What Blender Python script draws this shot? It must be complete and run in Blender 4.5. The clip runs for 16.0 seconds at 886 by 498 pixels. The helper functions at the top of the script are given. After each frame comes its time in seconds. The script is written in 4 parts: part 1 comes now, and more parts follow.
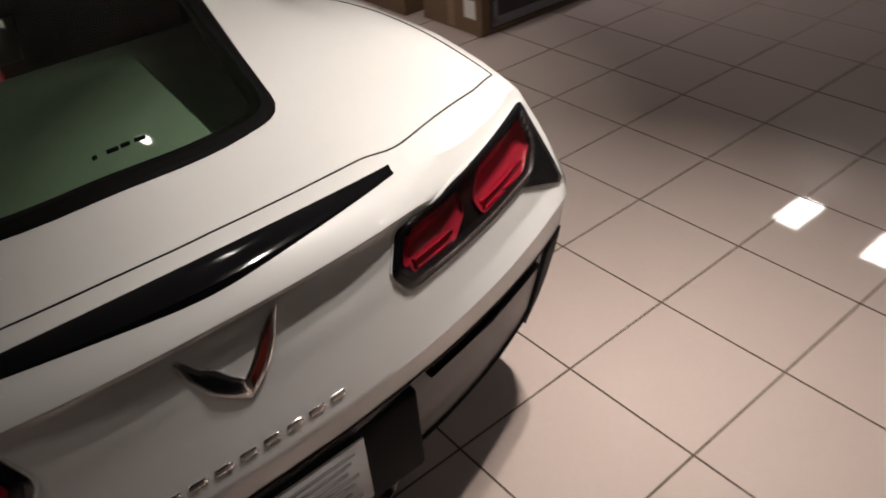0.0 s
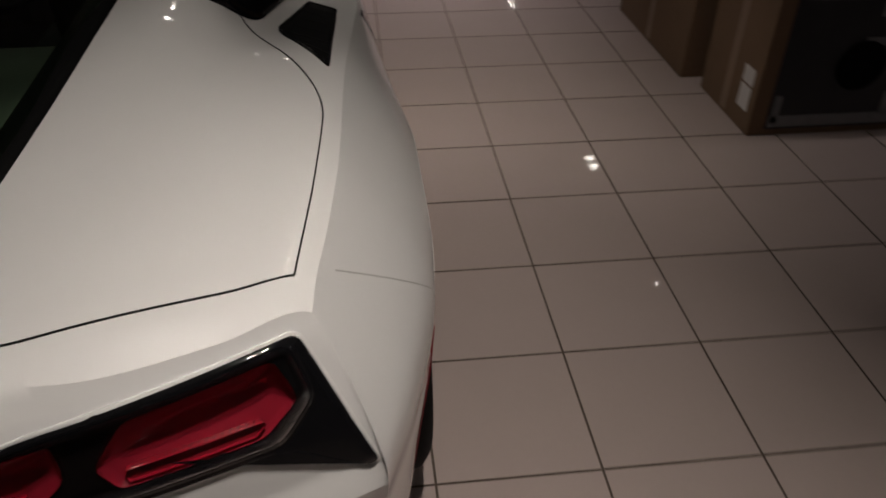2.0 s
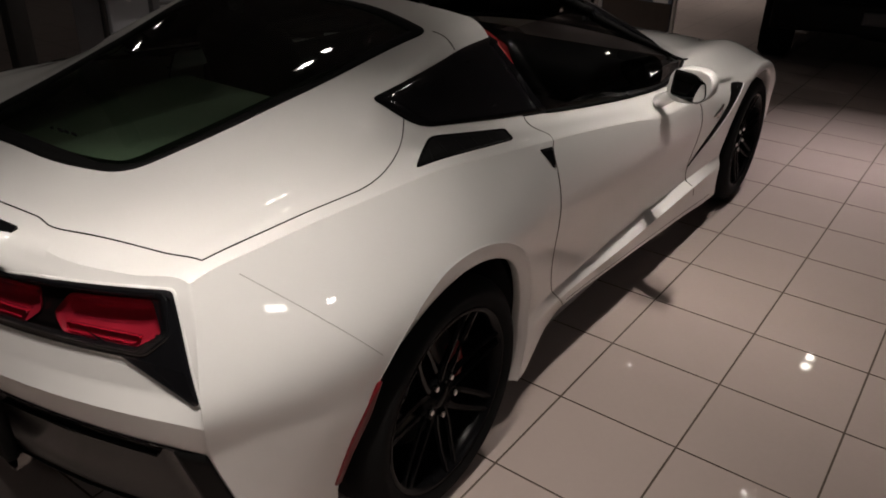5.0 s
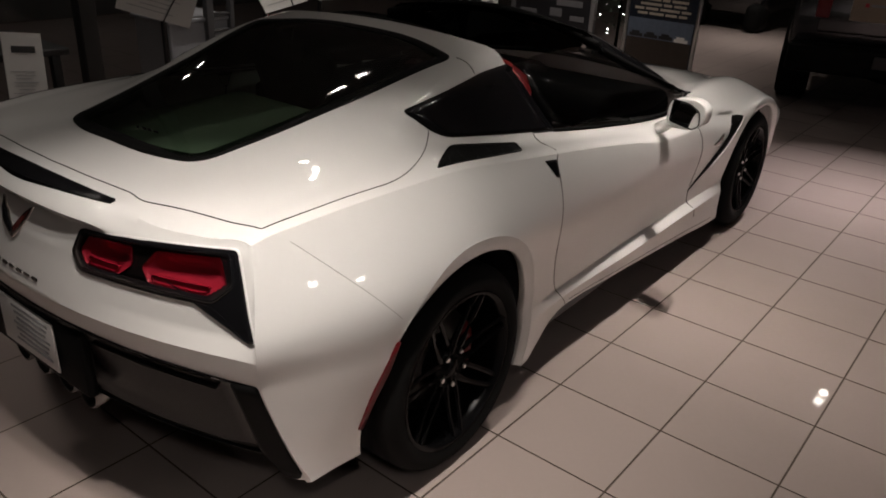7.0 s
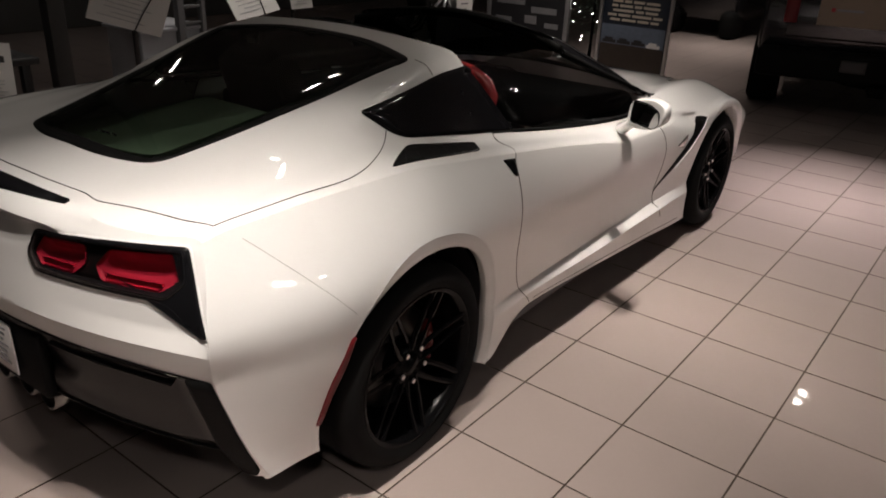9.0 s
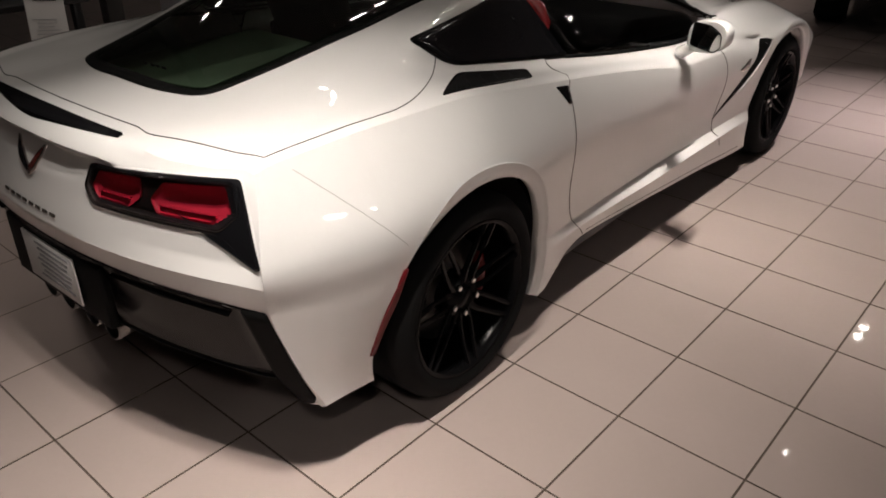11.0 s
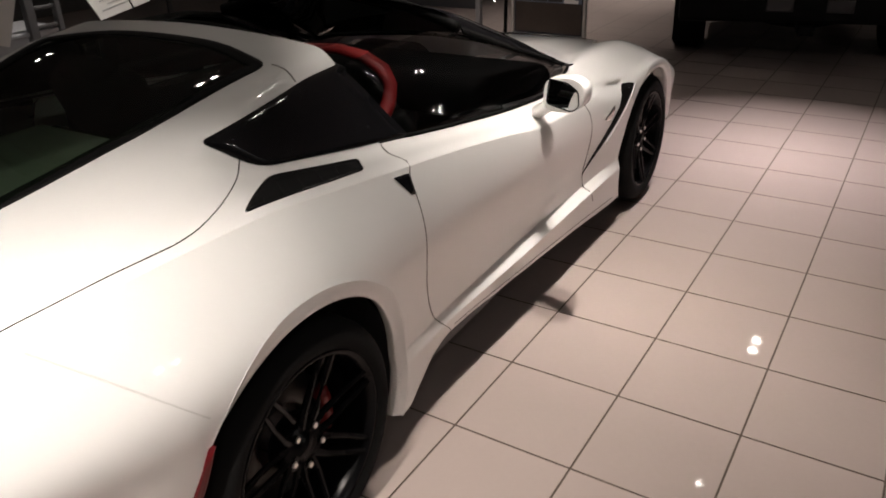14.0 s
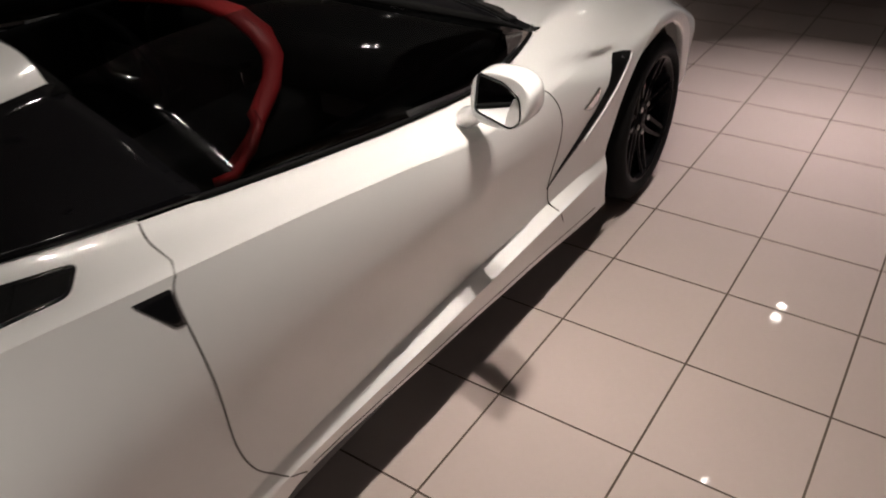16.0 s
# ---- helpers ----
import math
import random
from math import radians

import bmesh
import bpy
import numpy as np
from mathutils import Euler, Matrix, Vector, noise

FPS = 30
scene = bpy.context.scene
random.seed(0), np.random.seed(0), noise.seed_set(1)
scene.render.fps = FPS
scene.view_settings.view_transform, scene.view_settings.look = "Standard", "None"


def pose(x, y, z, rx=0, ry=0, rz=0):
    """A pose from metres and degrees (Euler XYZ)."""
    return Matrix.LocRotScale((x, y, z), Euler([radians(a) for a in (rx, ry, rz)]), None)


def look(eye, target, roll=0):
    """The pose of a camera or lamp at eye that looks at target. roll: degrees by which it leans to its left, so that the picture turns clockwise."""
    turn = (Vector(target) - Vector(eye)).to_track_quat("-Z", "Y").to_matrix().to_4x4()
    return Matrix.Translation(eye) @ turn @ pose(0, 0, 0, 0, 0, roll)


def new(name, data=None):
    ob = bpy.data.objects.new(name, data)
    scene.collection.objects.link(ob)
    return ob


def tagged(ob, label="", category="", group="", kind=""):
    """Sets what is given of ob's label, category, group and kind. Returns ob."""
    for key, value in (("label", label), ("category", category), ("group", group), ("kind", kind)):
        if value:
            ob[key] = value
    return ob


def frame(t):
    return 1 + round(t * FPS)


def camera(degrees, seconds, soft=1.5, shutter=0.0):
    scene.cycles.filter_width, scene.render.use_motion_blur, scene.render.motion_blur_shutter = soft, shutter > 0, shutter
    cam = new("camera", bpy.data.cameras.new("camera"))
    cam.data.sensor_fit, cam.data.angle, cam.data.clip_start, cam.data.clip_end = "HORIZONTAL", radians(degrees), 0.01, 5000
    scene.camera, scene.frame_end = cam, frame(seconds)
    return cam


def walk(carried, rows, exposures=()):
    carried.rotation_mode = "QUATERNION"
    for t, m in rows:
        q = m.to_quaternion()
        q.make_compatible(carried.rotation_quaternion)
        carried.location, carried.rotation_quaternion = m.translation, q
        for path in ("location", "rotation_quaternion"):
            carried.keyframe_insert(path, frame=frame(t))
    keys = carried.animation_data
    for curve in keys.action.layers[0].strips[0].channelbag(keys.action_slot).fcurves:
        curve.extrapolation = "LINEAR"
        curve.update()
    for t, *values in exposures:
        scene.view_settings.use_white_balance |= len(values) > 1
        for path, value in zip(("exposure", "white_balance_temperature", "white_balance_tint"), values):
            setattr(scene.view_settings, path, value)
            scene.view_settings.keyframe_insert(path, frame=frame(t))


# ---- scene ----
cam = camera(60.2, 16.0, soft=1.8, shutter=0.4)
PATH = [
    (0, (-1.158, -1.813, 1.554), (-0.191, -0.525, 0.367), -4.9),
    (0.5, (-0.872, -1.803, 1.548), (-0.183, -0.374, 0.33), -3.7),
    (1, (-0.644, -1.676, 1.531), (-0.029, -0.237, 0.284), -2.0),
    (1.5, (-0.413, -1.564, 1.543), (0.101, -0.055, 0.336), -2.9),
    (2, (-0.124, -1.522, 1.518), (0.069, 0.077, 0.333), 0.6),
    (2.5, (0.045, -1.394, 1.542), (-0.139, 0.243, 0.406), -1.1),
    (3, (0.175, -1.327, 1.553), (-0.233, 0.291, 0.451), 2.5),
    (3.5, (0.405, -1.337, 1.559), (-0.387, 0.166, 0.505), 1.7),
    (6, (0.956, -1.712, 1.641), (-0.096, -0.26, 0.755), 2.1),
    (6.5, (0.98, -1.782, 1.625), (-0.041, -0.347, 0.677), 1.6),
    (7, (1.117, -1.785, 1.659), (0.0, -0.356, 0.817), 2.9),
    (7.5, (1.227, -1.766, 1.631), (0.103, -0.342, 0.789), 1.9),
    (8, (1.234, -1.759, 1.657), (0.092, -0.315, 0.876), 2.9),
    (8.5, (1.235, -1.765, 1.656), (0.141, -0.286, 0.873), 2.9),
    (9, (1.216, -1.764, 1.641), (0.116, -0.306, 0.825), 2.5),
    (11.5, (1.202, -1.75, 1.607), (0.054, -0.453, 0.607), -0.3),
    (12, (1.233, -1.751, 1.597), (0.108, -0.446, 0.58), -1.2),
    (12.5, (1.247, -1.708, 1.613), (0.189, -0.357, 0.586), 1.4),
    (13, (1.207, -1.611, 1.622), (0.186, -0.208, 0.628), 1.0),
    (13.5, (1.06, -1.447, 1.654), (0.092, 0.069, 0.78), 2.2),
    (14, (1.054, -1.265, 1.641), (0.086, 0.236, 0.741), -2.0),
    (14.5, (1.024, -0.963, 1.614), (-0.017, 0.498, 0.73), -0.6),
    (15, (0.992, -0.698, 1.612), (-0.071, 0.645, 0.58), 0.1),
    (15.5, (0.863, -0.452, 1.602), (-0.118, 0.964, 0.586), 2.2),
    (16, (0.8, -0.172, 1.573), (-0.159, 1.187, 0.463), -2.1),
]
walk(cam, [(t, look(eye, target, roll)) for t, eye, target, roll in PATH],
     exposures=[(0, 5.28), (0.5, 4.86), (1, 4.42), (1.5, 3.92), (2, 3.95), (3.5, 4.25), (6, 4.80), (7, 4.86), (8, 5.20), (9, 5.27), (11.5, 5.39), (12.5, 5.66), (13.5, 5.68), (14.5, 5.57), (15.5, 5.57), (16, 5.33)])

# ---------------------------------------------------------------- world and lamps
world = bpy.data.worlds.new("showroom_night")
scene.world = world
world.use_nodes = True
world.node_tree.nodes["Background"].inputs[0].default_value = (0.02, 0.022, 0.028, 1)
world.node_tree.nodes["Background"].inputs[1].default_value = 0.0025

CEILING = 3.4
LAMPS = [  # x, y, half the gap between the two (0: a single lamp), watts each, beam in degrees, the point it is aimed at
    # the first pair, behind the tail, is an added fill for light bounced off the floor
    (2.0, -2.7, 0.11, 1.6, 56, (0.5, -1.4, 0)), (0.22, -1.1, 0.11, 12.3, 54, (0.03, -1.0, 0)), (0.1, 1.28, 0.13, 12.0, 58, (0.15, 1.36, 0)), (0.14, 4.23, 0, 22.5, 48, (0.42, 3.45, 0)), (0.08, 6.75, 0.11, 0.4, 50, None),
    (2.8, 1.36, 0, 7.5, 66, None), (2.77, 4.25, 0, 2.2, 58, None), (2.79, 6.78, 0.11, 0.8, 58, None), (2.9, 12.9, 0.11, 5.0, 58, None),
    (-2.9, -1.4, 0.11, 3.0, 66, (-2.1, -1.0, 0.0)), (-2.92, 1.64, 0.10, 4.0, 66, (-2.8, 1.3, 0.0)), (-2.6, 4.2, 0.11, 8.0, 66, None), (-2.5, 6.9, 0.11, 5.0, 60, None), (-2.4, 9.2, 0.11, 10.0, 60, None),
    (-7.5, 2.8, 0.11, 0.2, 66, None),
]


# ---------------------------------------------------------------- materials
def material(name, colour, rough=0.5, metal=0.0, coat=0.0, spec=0.5, vary=0.0, scale=8.0, bump=0.0, bump_scale=60.0, rough_vary=0.0, object_vary=0.0):
    """Principled surface with mottling at two scales, fine relief and uneven gloss."""
    m = bpy.data.materials.new(name)
    m.use_nodes = True
    t = m.node_tree
    b = t.nodes["Principled BSDF"]
    b.inputs["Base Color"].default_value = (*colour, 1)
    b.inputs["Roughness"].default_value = rough
    b.inputs["Metallic"].default_value = metal
    b.inputs["Specular IOR Level"].default_value = spec
    b.inputs["Coat Weight"].default_value = coat
    b.inputs["Coat Roughness"].default_value = 0.02
    co = t.nodes.new("ShaderNodeTexCoord").outputs["Object"]

    def tex(s, detail=4.0):
        n = t.nodes.new("ShaderNodeTexNoise")
        n.inputs["Scale"].default_value = s
        n.inputs["Detail"].default_value = detail
        t.links.new(co, n.inputs["Vector"])
        return n.outputs["Fac"]

    def maths(op, a, c):
        n = t.nodes.new("ShaderNodeMath")
        n.operation = op
        for k, v in enumerate((a, c)):
            if isinstance(v, (int, float)):
                n.inputs[k].default_value = v
            else:
                t.links.new(v, n.inputs[k])
        return n.outputs[0]

    if vary or object_vary:
        f = maths("MULTIPLY", maths("SUBTRACT", maths("ADD", tex(scale), tex(scale * 9)), 1.0), vary)
        if object_vary:
            info = t.nodes.new("ShaderNodeObjectInfo")
            f = maths("ADD", f, maths("MULTIPLY", maths("SUBTRACT", info.outputs["Random"], 0.5), object_vary))
        hsv = t.nodes.new("ShaderNodeHueSaturation")
        hsv.inputs["Color"].default_value = (*colour, 1)
        t.links.new(maths("ADD", f, 1.0), hsv.inputs["Value"])
        t.links.new(hsv.outputs[0], b.inputs["Base Color"])
    if rough_vary:
        t.links.new(maths("ADD", maths("MULTIPLY", maths("SUBTRACT", tex(scale * 1.7), 0.5), rough_vary), rough), b.inputs["Roughness"])
    if bump:
        n = t.nodes.new("ShaderNodeBump")
        n.inputs["Strength"].default_value = bump
        n.inputs["Distance"].default_value = 0.002
        t.links.new(tex(bump_scale, 5.0), n.inputs["Height"])
        t.links.new(n.outputs[0], b.inputs["Normal"])
    return m


def glass(name, tint, gloss=1.0):
    """Thin tinted pane: coloured see-through with a Fresnel gloss."""
    m = bpy.data.materials.new(name)
    m.use_nodes = True
    t = m.node_tree
    t.nodes.remove(t.nodes["Principled BSDF"])
    see = t.nodes.new("ShaderNodeBsdfTransparent")
    see.inputs[0].default_value = (*tint, 1)
    shine = t.nodes.new("ShaderNodeBsdfGlossy")
    shine.inputs["Roughness"].default_value = 0.015
    fres = t.nodes.new("ShaderNodeFresnel")
    fres.inputs[0].default_value = 1.5
    mix = t.nodes.new("ShaderNodeMixShader")
    t.links.new(fres.outputs[0], mix.inputs[0])
    t.links.new(see.outputs[0], mix.inputs[1])
    t.links.new(shine.outputs[0], mix.inputs[2])
    t.links.new(mix.outputs[0], t.nodes["Material Output"].inputs[0])
    return m


def glow(name, colour, strength):
    m = bpy.data.materials.new(name)
    m.use_nodes = True
    b = m.node_tree.nodes["Principled BSDF"]
    b.inputs["Base Color"].default_value = (*colour, 1)
    b.inputs["Emission Color"].default_value = (*colour, 1)
    b.inputs["Emission Strength"].default_value = strength
    return m


PAINT = material("white_paint", (0.755, 0.748, 0.733), rough=0.38, coat=1.0, vary=0.02, scale=3)
GLOSS_BLACK = material("gloss_black", (0.006, 0.006, 0.007), rough=0.06, spec=0.4, vary=0.1, rough_vary=0.03)
SATIN_BLACK = material("satin_black", (0.018, 0.018, 0.019), rough=0.42, vary=0.3, scale=20, bump=0.1, bump_scale=300)
GREY_PLASTIC = material("dark_grey_plastic", (0.009, 0.0086, 0.0086), rough=0.25, spec=0.12, vary=0.15, scale=15, bump=0.1, bump_scale=500)
DOOR_GAP = material("door_gap_grey", (0.12, 0.115, 0.105), rough=0.8, spec=0.1)
GAP = material("panel_gap_black", (0.006, 0.006, 0.006), rough=0.8, spec=0.1)
FAINT_GAP = material("faint_panel_gap", (0.4, 0.39, 0.37), rough=0.6)
BADGE_RED = material("badge_red", (0.10, 0.016, 0.012), rough=0.2, coat=0.5)
RED_LENS = material("red_lens", (0.27, 0.013, 0.028), rough=0.2, spec=0.5, vary=0.45, scale=18)
RED_DARK = material("bright_red_lens", (0.18, 0.004, 0.012), rough=0.1, spec=0.4, vary=0.3, scale=30)
ribs = RED_DARK.node_tree  # fine upright ribs inside the light bars
wave = ribs.nodes.new("ShaderNodeTexWave")
wave.inputs["Scale"].default_value = 36.0
wave.inputs["Distortion"].default_value = 0.4
ribs.links.new(ribs.nodes["Texture Coordinate"].outputs["Object"], wave.inputs["Vector"])
ramp = ribs.nodes.new("ShaderNodeMixRGB")
ramp.inputs[1].default_value, ramp.inputs[2].default_value = (0.24, 0.006, 0.018, 1), (0.42, 0.010, 0.028, 1)
ribs.links.new(wave.outputs["Fac"], ramp.inputs[0])
ribs.links.new(ramp.outputs[0], ribs.nodes["Principled BSDF"].inputs["Base Color"])
RED_MARKER = material("red_reflector", (0.12, 0.005, 0.008), rough=0.35, coat=0.1, spec=0.3, vary=0.2, scale=120)
DARK_CHROME = material("dark_chrome", (0.16, 0.155, 0.15), rough=0.18, metal=1.0, rough_vary=0.1, scale=30)
CHROME = material("chrome", (0.75, 0.74, 0.72), rough=0.12, metal=1.0, rough_vary=0.08, scale=20)
RUBBER = material("tyre_rubber", (0.005, 0.005, 0.005), rough=0.8, spec=0.12, vary=0.3, scale=20, bump=0.25, bump_scale=150)
RIM = material("black_rim", (0.004, 0.004, 0.0045), rough=0.25, coat=0.0, spec=0.08, vary=0.2)
DISC = material("brake_disc", (0.06, 0.057, 0.054), rough=0.35, metal=0.9, vary=0.2)
RED_TRIM = material("red_leather", (0.36, 0.016, 0.018), rough=0.5, vary=0.12, scale=30, bump=0.2, bump_scale=300)
LEATHER = material("black_leather", (0.006, 0.006, 0.006), rough=0.75, spec=0.06, vary=0.2, scale=20, bump=0.3, bump_scale=250)
CARPET = material("cargo_carpet", (0.42, 0.43, 0.39), rough=0.95, vary=0.15, scale=14, bump=0.5, bump_scale=400)
REAR_GLASS = glass("green_tinted_glass", (0.58, 0.72, 0.60))
DARK_GLASS = glass("dark_tinted_glass", (0.42, 0.43, 0.45))
WIND_GLASS = glass("clear_windscreen_glass", (0.86, 0.88, 0.86))
LAMP_GLASS = glass("smoked_cover", (0.8, 0.77, 0.77))
CALIPER = material("caliper_red", (0.2, 0.01, 0.012), rough=0.4, vary=0.1)
PLATE = material("plate_paper", (0.62, 0.61, 0.60), rough=0.6, vary=0.06, scale=12)
VENT_BLACK = material("vent_black", (0.005, 0.005, 0.005), rough=0.6, spec=0.06, vary=0.2)
MIRROR = material("mirror_glass", (0.85, 0.86, 0.87), rough=0.01, metal=1.0)
TILE = material("glazed_tile", (0.385, 0.318, 0.296), rough=0.035, spec=0.45, vary=0.05, scale=6, rough_vary=0.025, bump=0.02, bump_scale=30, object_vary=0.05)
GROUT = material("brown_grout", (0.075, 0.055, 0.042), rough=0.9, vary=0.35, scale=9, bump=0.4, bump_scale=200)
WALL = material("dark_wall", (0.11, 0.107, 0.104), rough=0.85, vary=0.12, scale=3, bump=0.1)
CEIL = material("ceiling_paint", (0.42, 0.41, 0.40), rough=0.9, vary=0.05, scale=3)
KRAFT = material("kraft_paper", (0.25, 0.20, 0.15), rough=0.8, vary=0.1)
TAPE = material("brown_tape", (0.24, 0.16, 0.10), rough=0.3, vary=0.1)
CARTON = material("corrugated_cardboard", (0.18, 0.112, 0.066), rough=0.85, vary=0.15, scale=9, bump=0.2, bump_scale=120)
PRINT_BLACK = material("printed_black_board", (0.025, 0.025, 0.028), rough=0.4, vary=0.3, scale=8)
PRINT_GREY = material("printed_grey_ink", (0.22, 0.22, 0.23), rough=0.5, vary=0.4, scale=25)
PAPER = material("white_paper", (0.72, 0.71, 0.69), rough=0.7, vary=0.04, scale=8)
PRINT_FAINT = material("faint_printed_ink", (0.42, 0.42, 0.43), rough=0.5, vary=0.4, scale=25)
INK = material("black_ink", (0.03, 0.03, 0.03), rough=0.6)
RED_INK = material("red_ink", (0.4, 0.03, 0.04), rough=0.6)
PLINTH = material("plinth_paint", (0.42, 0.43, 0.46), rough=0.5, vary=0.08, scale=5)
RACK_GREY = material("rack_grey_metal", (0.13, 0.13, 0.135), rough=0.45, vary=0.2, scale=10)
POST_GREY = material("dark_grey_post", (0.035, 0.034, 0.033), rough=0.6, vary=0.2, scale=6)
ALU = material("brushed_aluminium", (0.5, 0.5, 0.5), rough=0.35, metal=0.9, vary=0.1, scale=30)
TRUCK = material("black_truck_paint", (0.012, 0.012, 0.014), rough=0.25, coat=0.7, vary=0.1)
LAMP_ON = glow("lamp_glass", (1.0, 0.93, 0.84), 2.4)
LAMP_FAINT = glow("faint_lamp_glass", (1.0, 0.93, 0.84), 2.0)
PANEL_ON = glow("panel_glass", (1.0, 0.95, 0.9), 0.09)
LAMP_OFF = glow("shaded_lamp_glass", (1.0, 0.93, 0.84), 0.02)
LAMP_DIM = glow("dim_lamp_glass", (1.0, 0.93, 0.84), 1.4)


# ---------------------------------------------------------------- mesh helpers
def thing(name, label, category, place=(0, 0, 0), turn=0.0, group="", kind=""):
    ob = new(name)
    ob.empty_display_size = 0.1
    ob.matrix_world = pose(*place, 0, 0, turn)
    return tagged(ob, label, category, group, kind)


def mesh_of(name, bm, mat, smooth=True):
    me = bpy.data.meshes.new(name)
    bm.normal_update()
    bm.to_mesh(me)
    bm.free()
    for m in mat if isinstance(mat, (list, tuple)) else [mat]:
        me.materials.append(m)
    for p in me.polygons:
        p.use_smooth = smooth
    return me


def part(name, bm, mat, parent=None, label="", smooth=True):
    ob = new(name, mesh_of(name, bm, mat, smooth))
    if parent is not None:
        ob.parent = parent
    return tagged(ob, label)


def box_bm(cx, cy, cz, sx, sy, sz, bevel=0.0, seg=2, bm=None):
    own = bmesh.new()
    bmesh.ops.create_cube(own, size=1.0)
    for v in own.verts:
        v.co = Vector((v.co.x * sx + cx, v.co.y * sy + cy, v.co.z * sz + cz))
    if bevel:
        bmesh.ops.bevel(own, geom=list(own.edges), offset=bevel, segments=seg, affect="EDGES", profile=0.5)
    if bm is None:
        return own
    return join(bm, own)


def join(bm, other):
    me = bpy.data.meshes.new("tmp")
    other.to_mesh(me)
    other.free()
    bm.from_mesh(me)
    bpy.data.meshes.remove(me)
    return bm


def rows_bm(rows, closed=False, loop=False, cap=False):
    """A skin over rows of points. closed: each row is a ring; loop: the last row meets the first."""
    bm = bmesh.new()
    vs = [[bm.verts.new(p) for p in r] for r in rows]
    n = len(rows[0])
    for a in range(len(vs) if loop else len(vs) - 1):
        for k in range(n if closed else n - 1):
            q = (vs[a][k], vs[a][(k + 1) % n], vs[(a + 1) % len(vs)][(k + 1) % n], vs[(a + 1) % len(vs)][k])
            bm.faces.new(q)
    if cap and closed:
        bm.faces.new(vs[0][::-1])
        bm.faces.new(vs[-1])
    bmesh.ops.recalc_face_normals(bm, faces=bm.faces)
    return bm


def lathe_x(profile, n=48):
    """Rings round the x axis from (x, radius) pairs."""
    return rows_bm([[(x, r * math.cos(2 * math.pi * k / n), r * math.sin(2 * math.pi * k / n)) for k in range(n)] for x, r in profile], closed=True)


def tube_bm(points, radius, n=8, bm=None, flat=1.0):
    """A round rod along points; radius a number or one for each point."""
    pts = [Vector(p) for p in points]
    rows = []
    for k, p in enumerate(pts):
        t = (pts[min(k + 1, len(pts) - 1)] - pts[max(k - 1, 0)]).normalized()
        up = Vector((0, 0, 1)) if abs(t.z) < 0.9 else Vector((1, 0, 0))
        a = t.cross(up).normalized()
        b = a.cross(t)
        r = radius[k] if isinstance(radius, (list, tuple)) else radius
        rows.append([p + a * (r * math.cos(2 * math.pi * j / n)) + b * (r * flat * math.sin(2 * math.pi * j / n)) for j in range(n)])
    own = rows_bm(rows, closed=True, cap=True)
    return own if bm is None else join(bm, own)


def spline(ys, vs):
    """A smooth curve through the values that does not overshoot."""
    ys, vs = np.array(ys, float), np.array(vs, float)
    h, d = np.diff(ys), np.diff(vs) / np.diff(ys)
    m = np.zeros(len(ys))
    m[0], m[-1] = d[0], d[-1]
    for k in range(1, len(ys) - 1):
        if d[k - 1] * d[k] > 0:
            w1, w2 = 2 * h[k] + h[k - 1], h[k] + 2 * h[k - 1]
            m[k] = (w1 + w2) / (w1 / d[k - 1] + w2 / d[k])

    def value(y):
        y = min(max(y, ys[0]), ys[-1])
        k = min(max(int(np.searchsorted(ys, y)) - 1, 0), len(h) - 1)
        t = (y - ys[k]) / h[k]
        return float((1 + 2 * t) * (1 - t) ** 2 * vs[k] + t * (1 - t) ** 2 * h[k] * m[k] + t * t * (3 - 2 * t) * vs[k + 1] + t * t * (t - 1) * h[k] * m[k + 1])

    return value


def rounded(corners, r=0.02, step=0.02):
    """A closed loop of 2D points with its corners rounded and its sides cut into short steps. A corner may carry its own radius."""
    pts = []
    n = len(corners)
    for k in range(n):
        c = Vector(corners[k][:2])
        rad = corners[k][2] if len(corners[k]) > 2 else r
        a, b = Vector(corners[k - 1][:2]) - c, Vector(corners[(k + 1) % n][:2]) - c
        pa, pb = c + a.normalized() * min(rad, a.length * 0.45), c + b.normalized() * min(rad, b.length * 0.45)
        for j in range(5):
            t = j / 4
            pts.append(pa * (1 - t) ** 2 + c * 2 * t * (1 - t) + pb * t * t)
    out = []
    for k, p in enumerate(pts):
        q = pts[(k + 1) % len(pts)]
        cuts = max(1, int((q - p).length / step))
        out += [p.lerp(q, j / cuts) for j in range(cuts)]
    return out


def inset(loop, d):
    """The loop moved inwards by d."""
    n = len(loop)
    area = sum(loop[k].x * loop[(k + 1) % n].y - loop[(k + 1) % n].x * loop[k].y for k in range(n))
    s = 1 if area > 0 else -1
    out = []
    for k in range(n):
        t = loop[(k + 2) % n] - loop[k - 2]
        out.append(loop[k] + Vector((-t.y, t.x)).normalized() * d * s)
    return out


def inside(p, loop):
    hit, j = False, len(loop) - 1
    for k in range(len(loop)):
        a, b = loop[k], loop[j]
        if (a.y > p[1]) != (b.y > p[1]) and p[0] < (b.x - a.x) * (p[1] - a.y) / (b.y - a.y) + a.x:
            hit = not hit
        j = k
    return hit


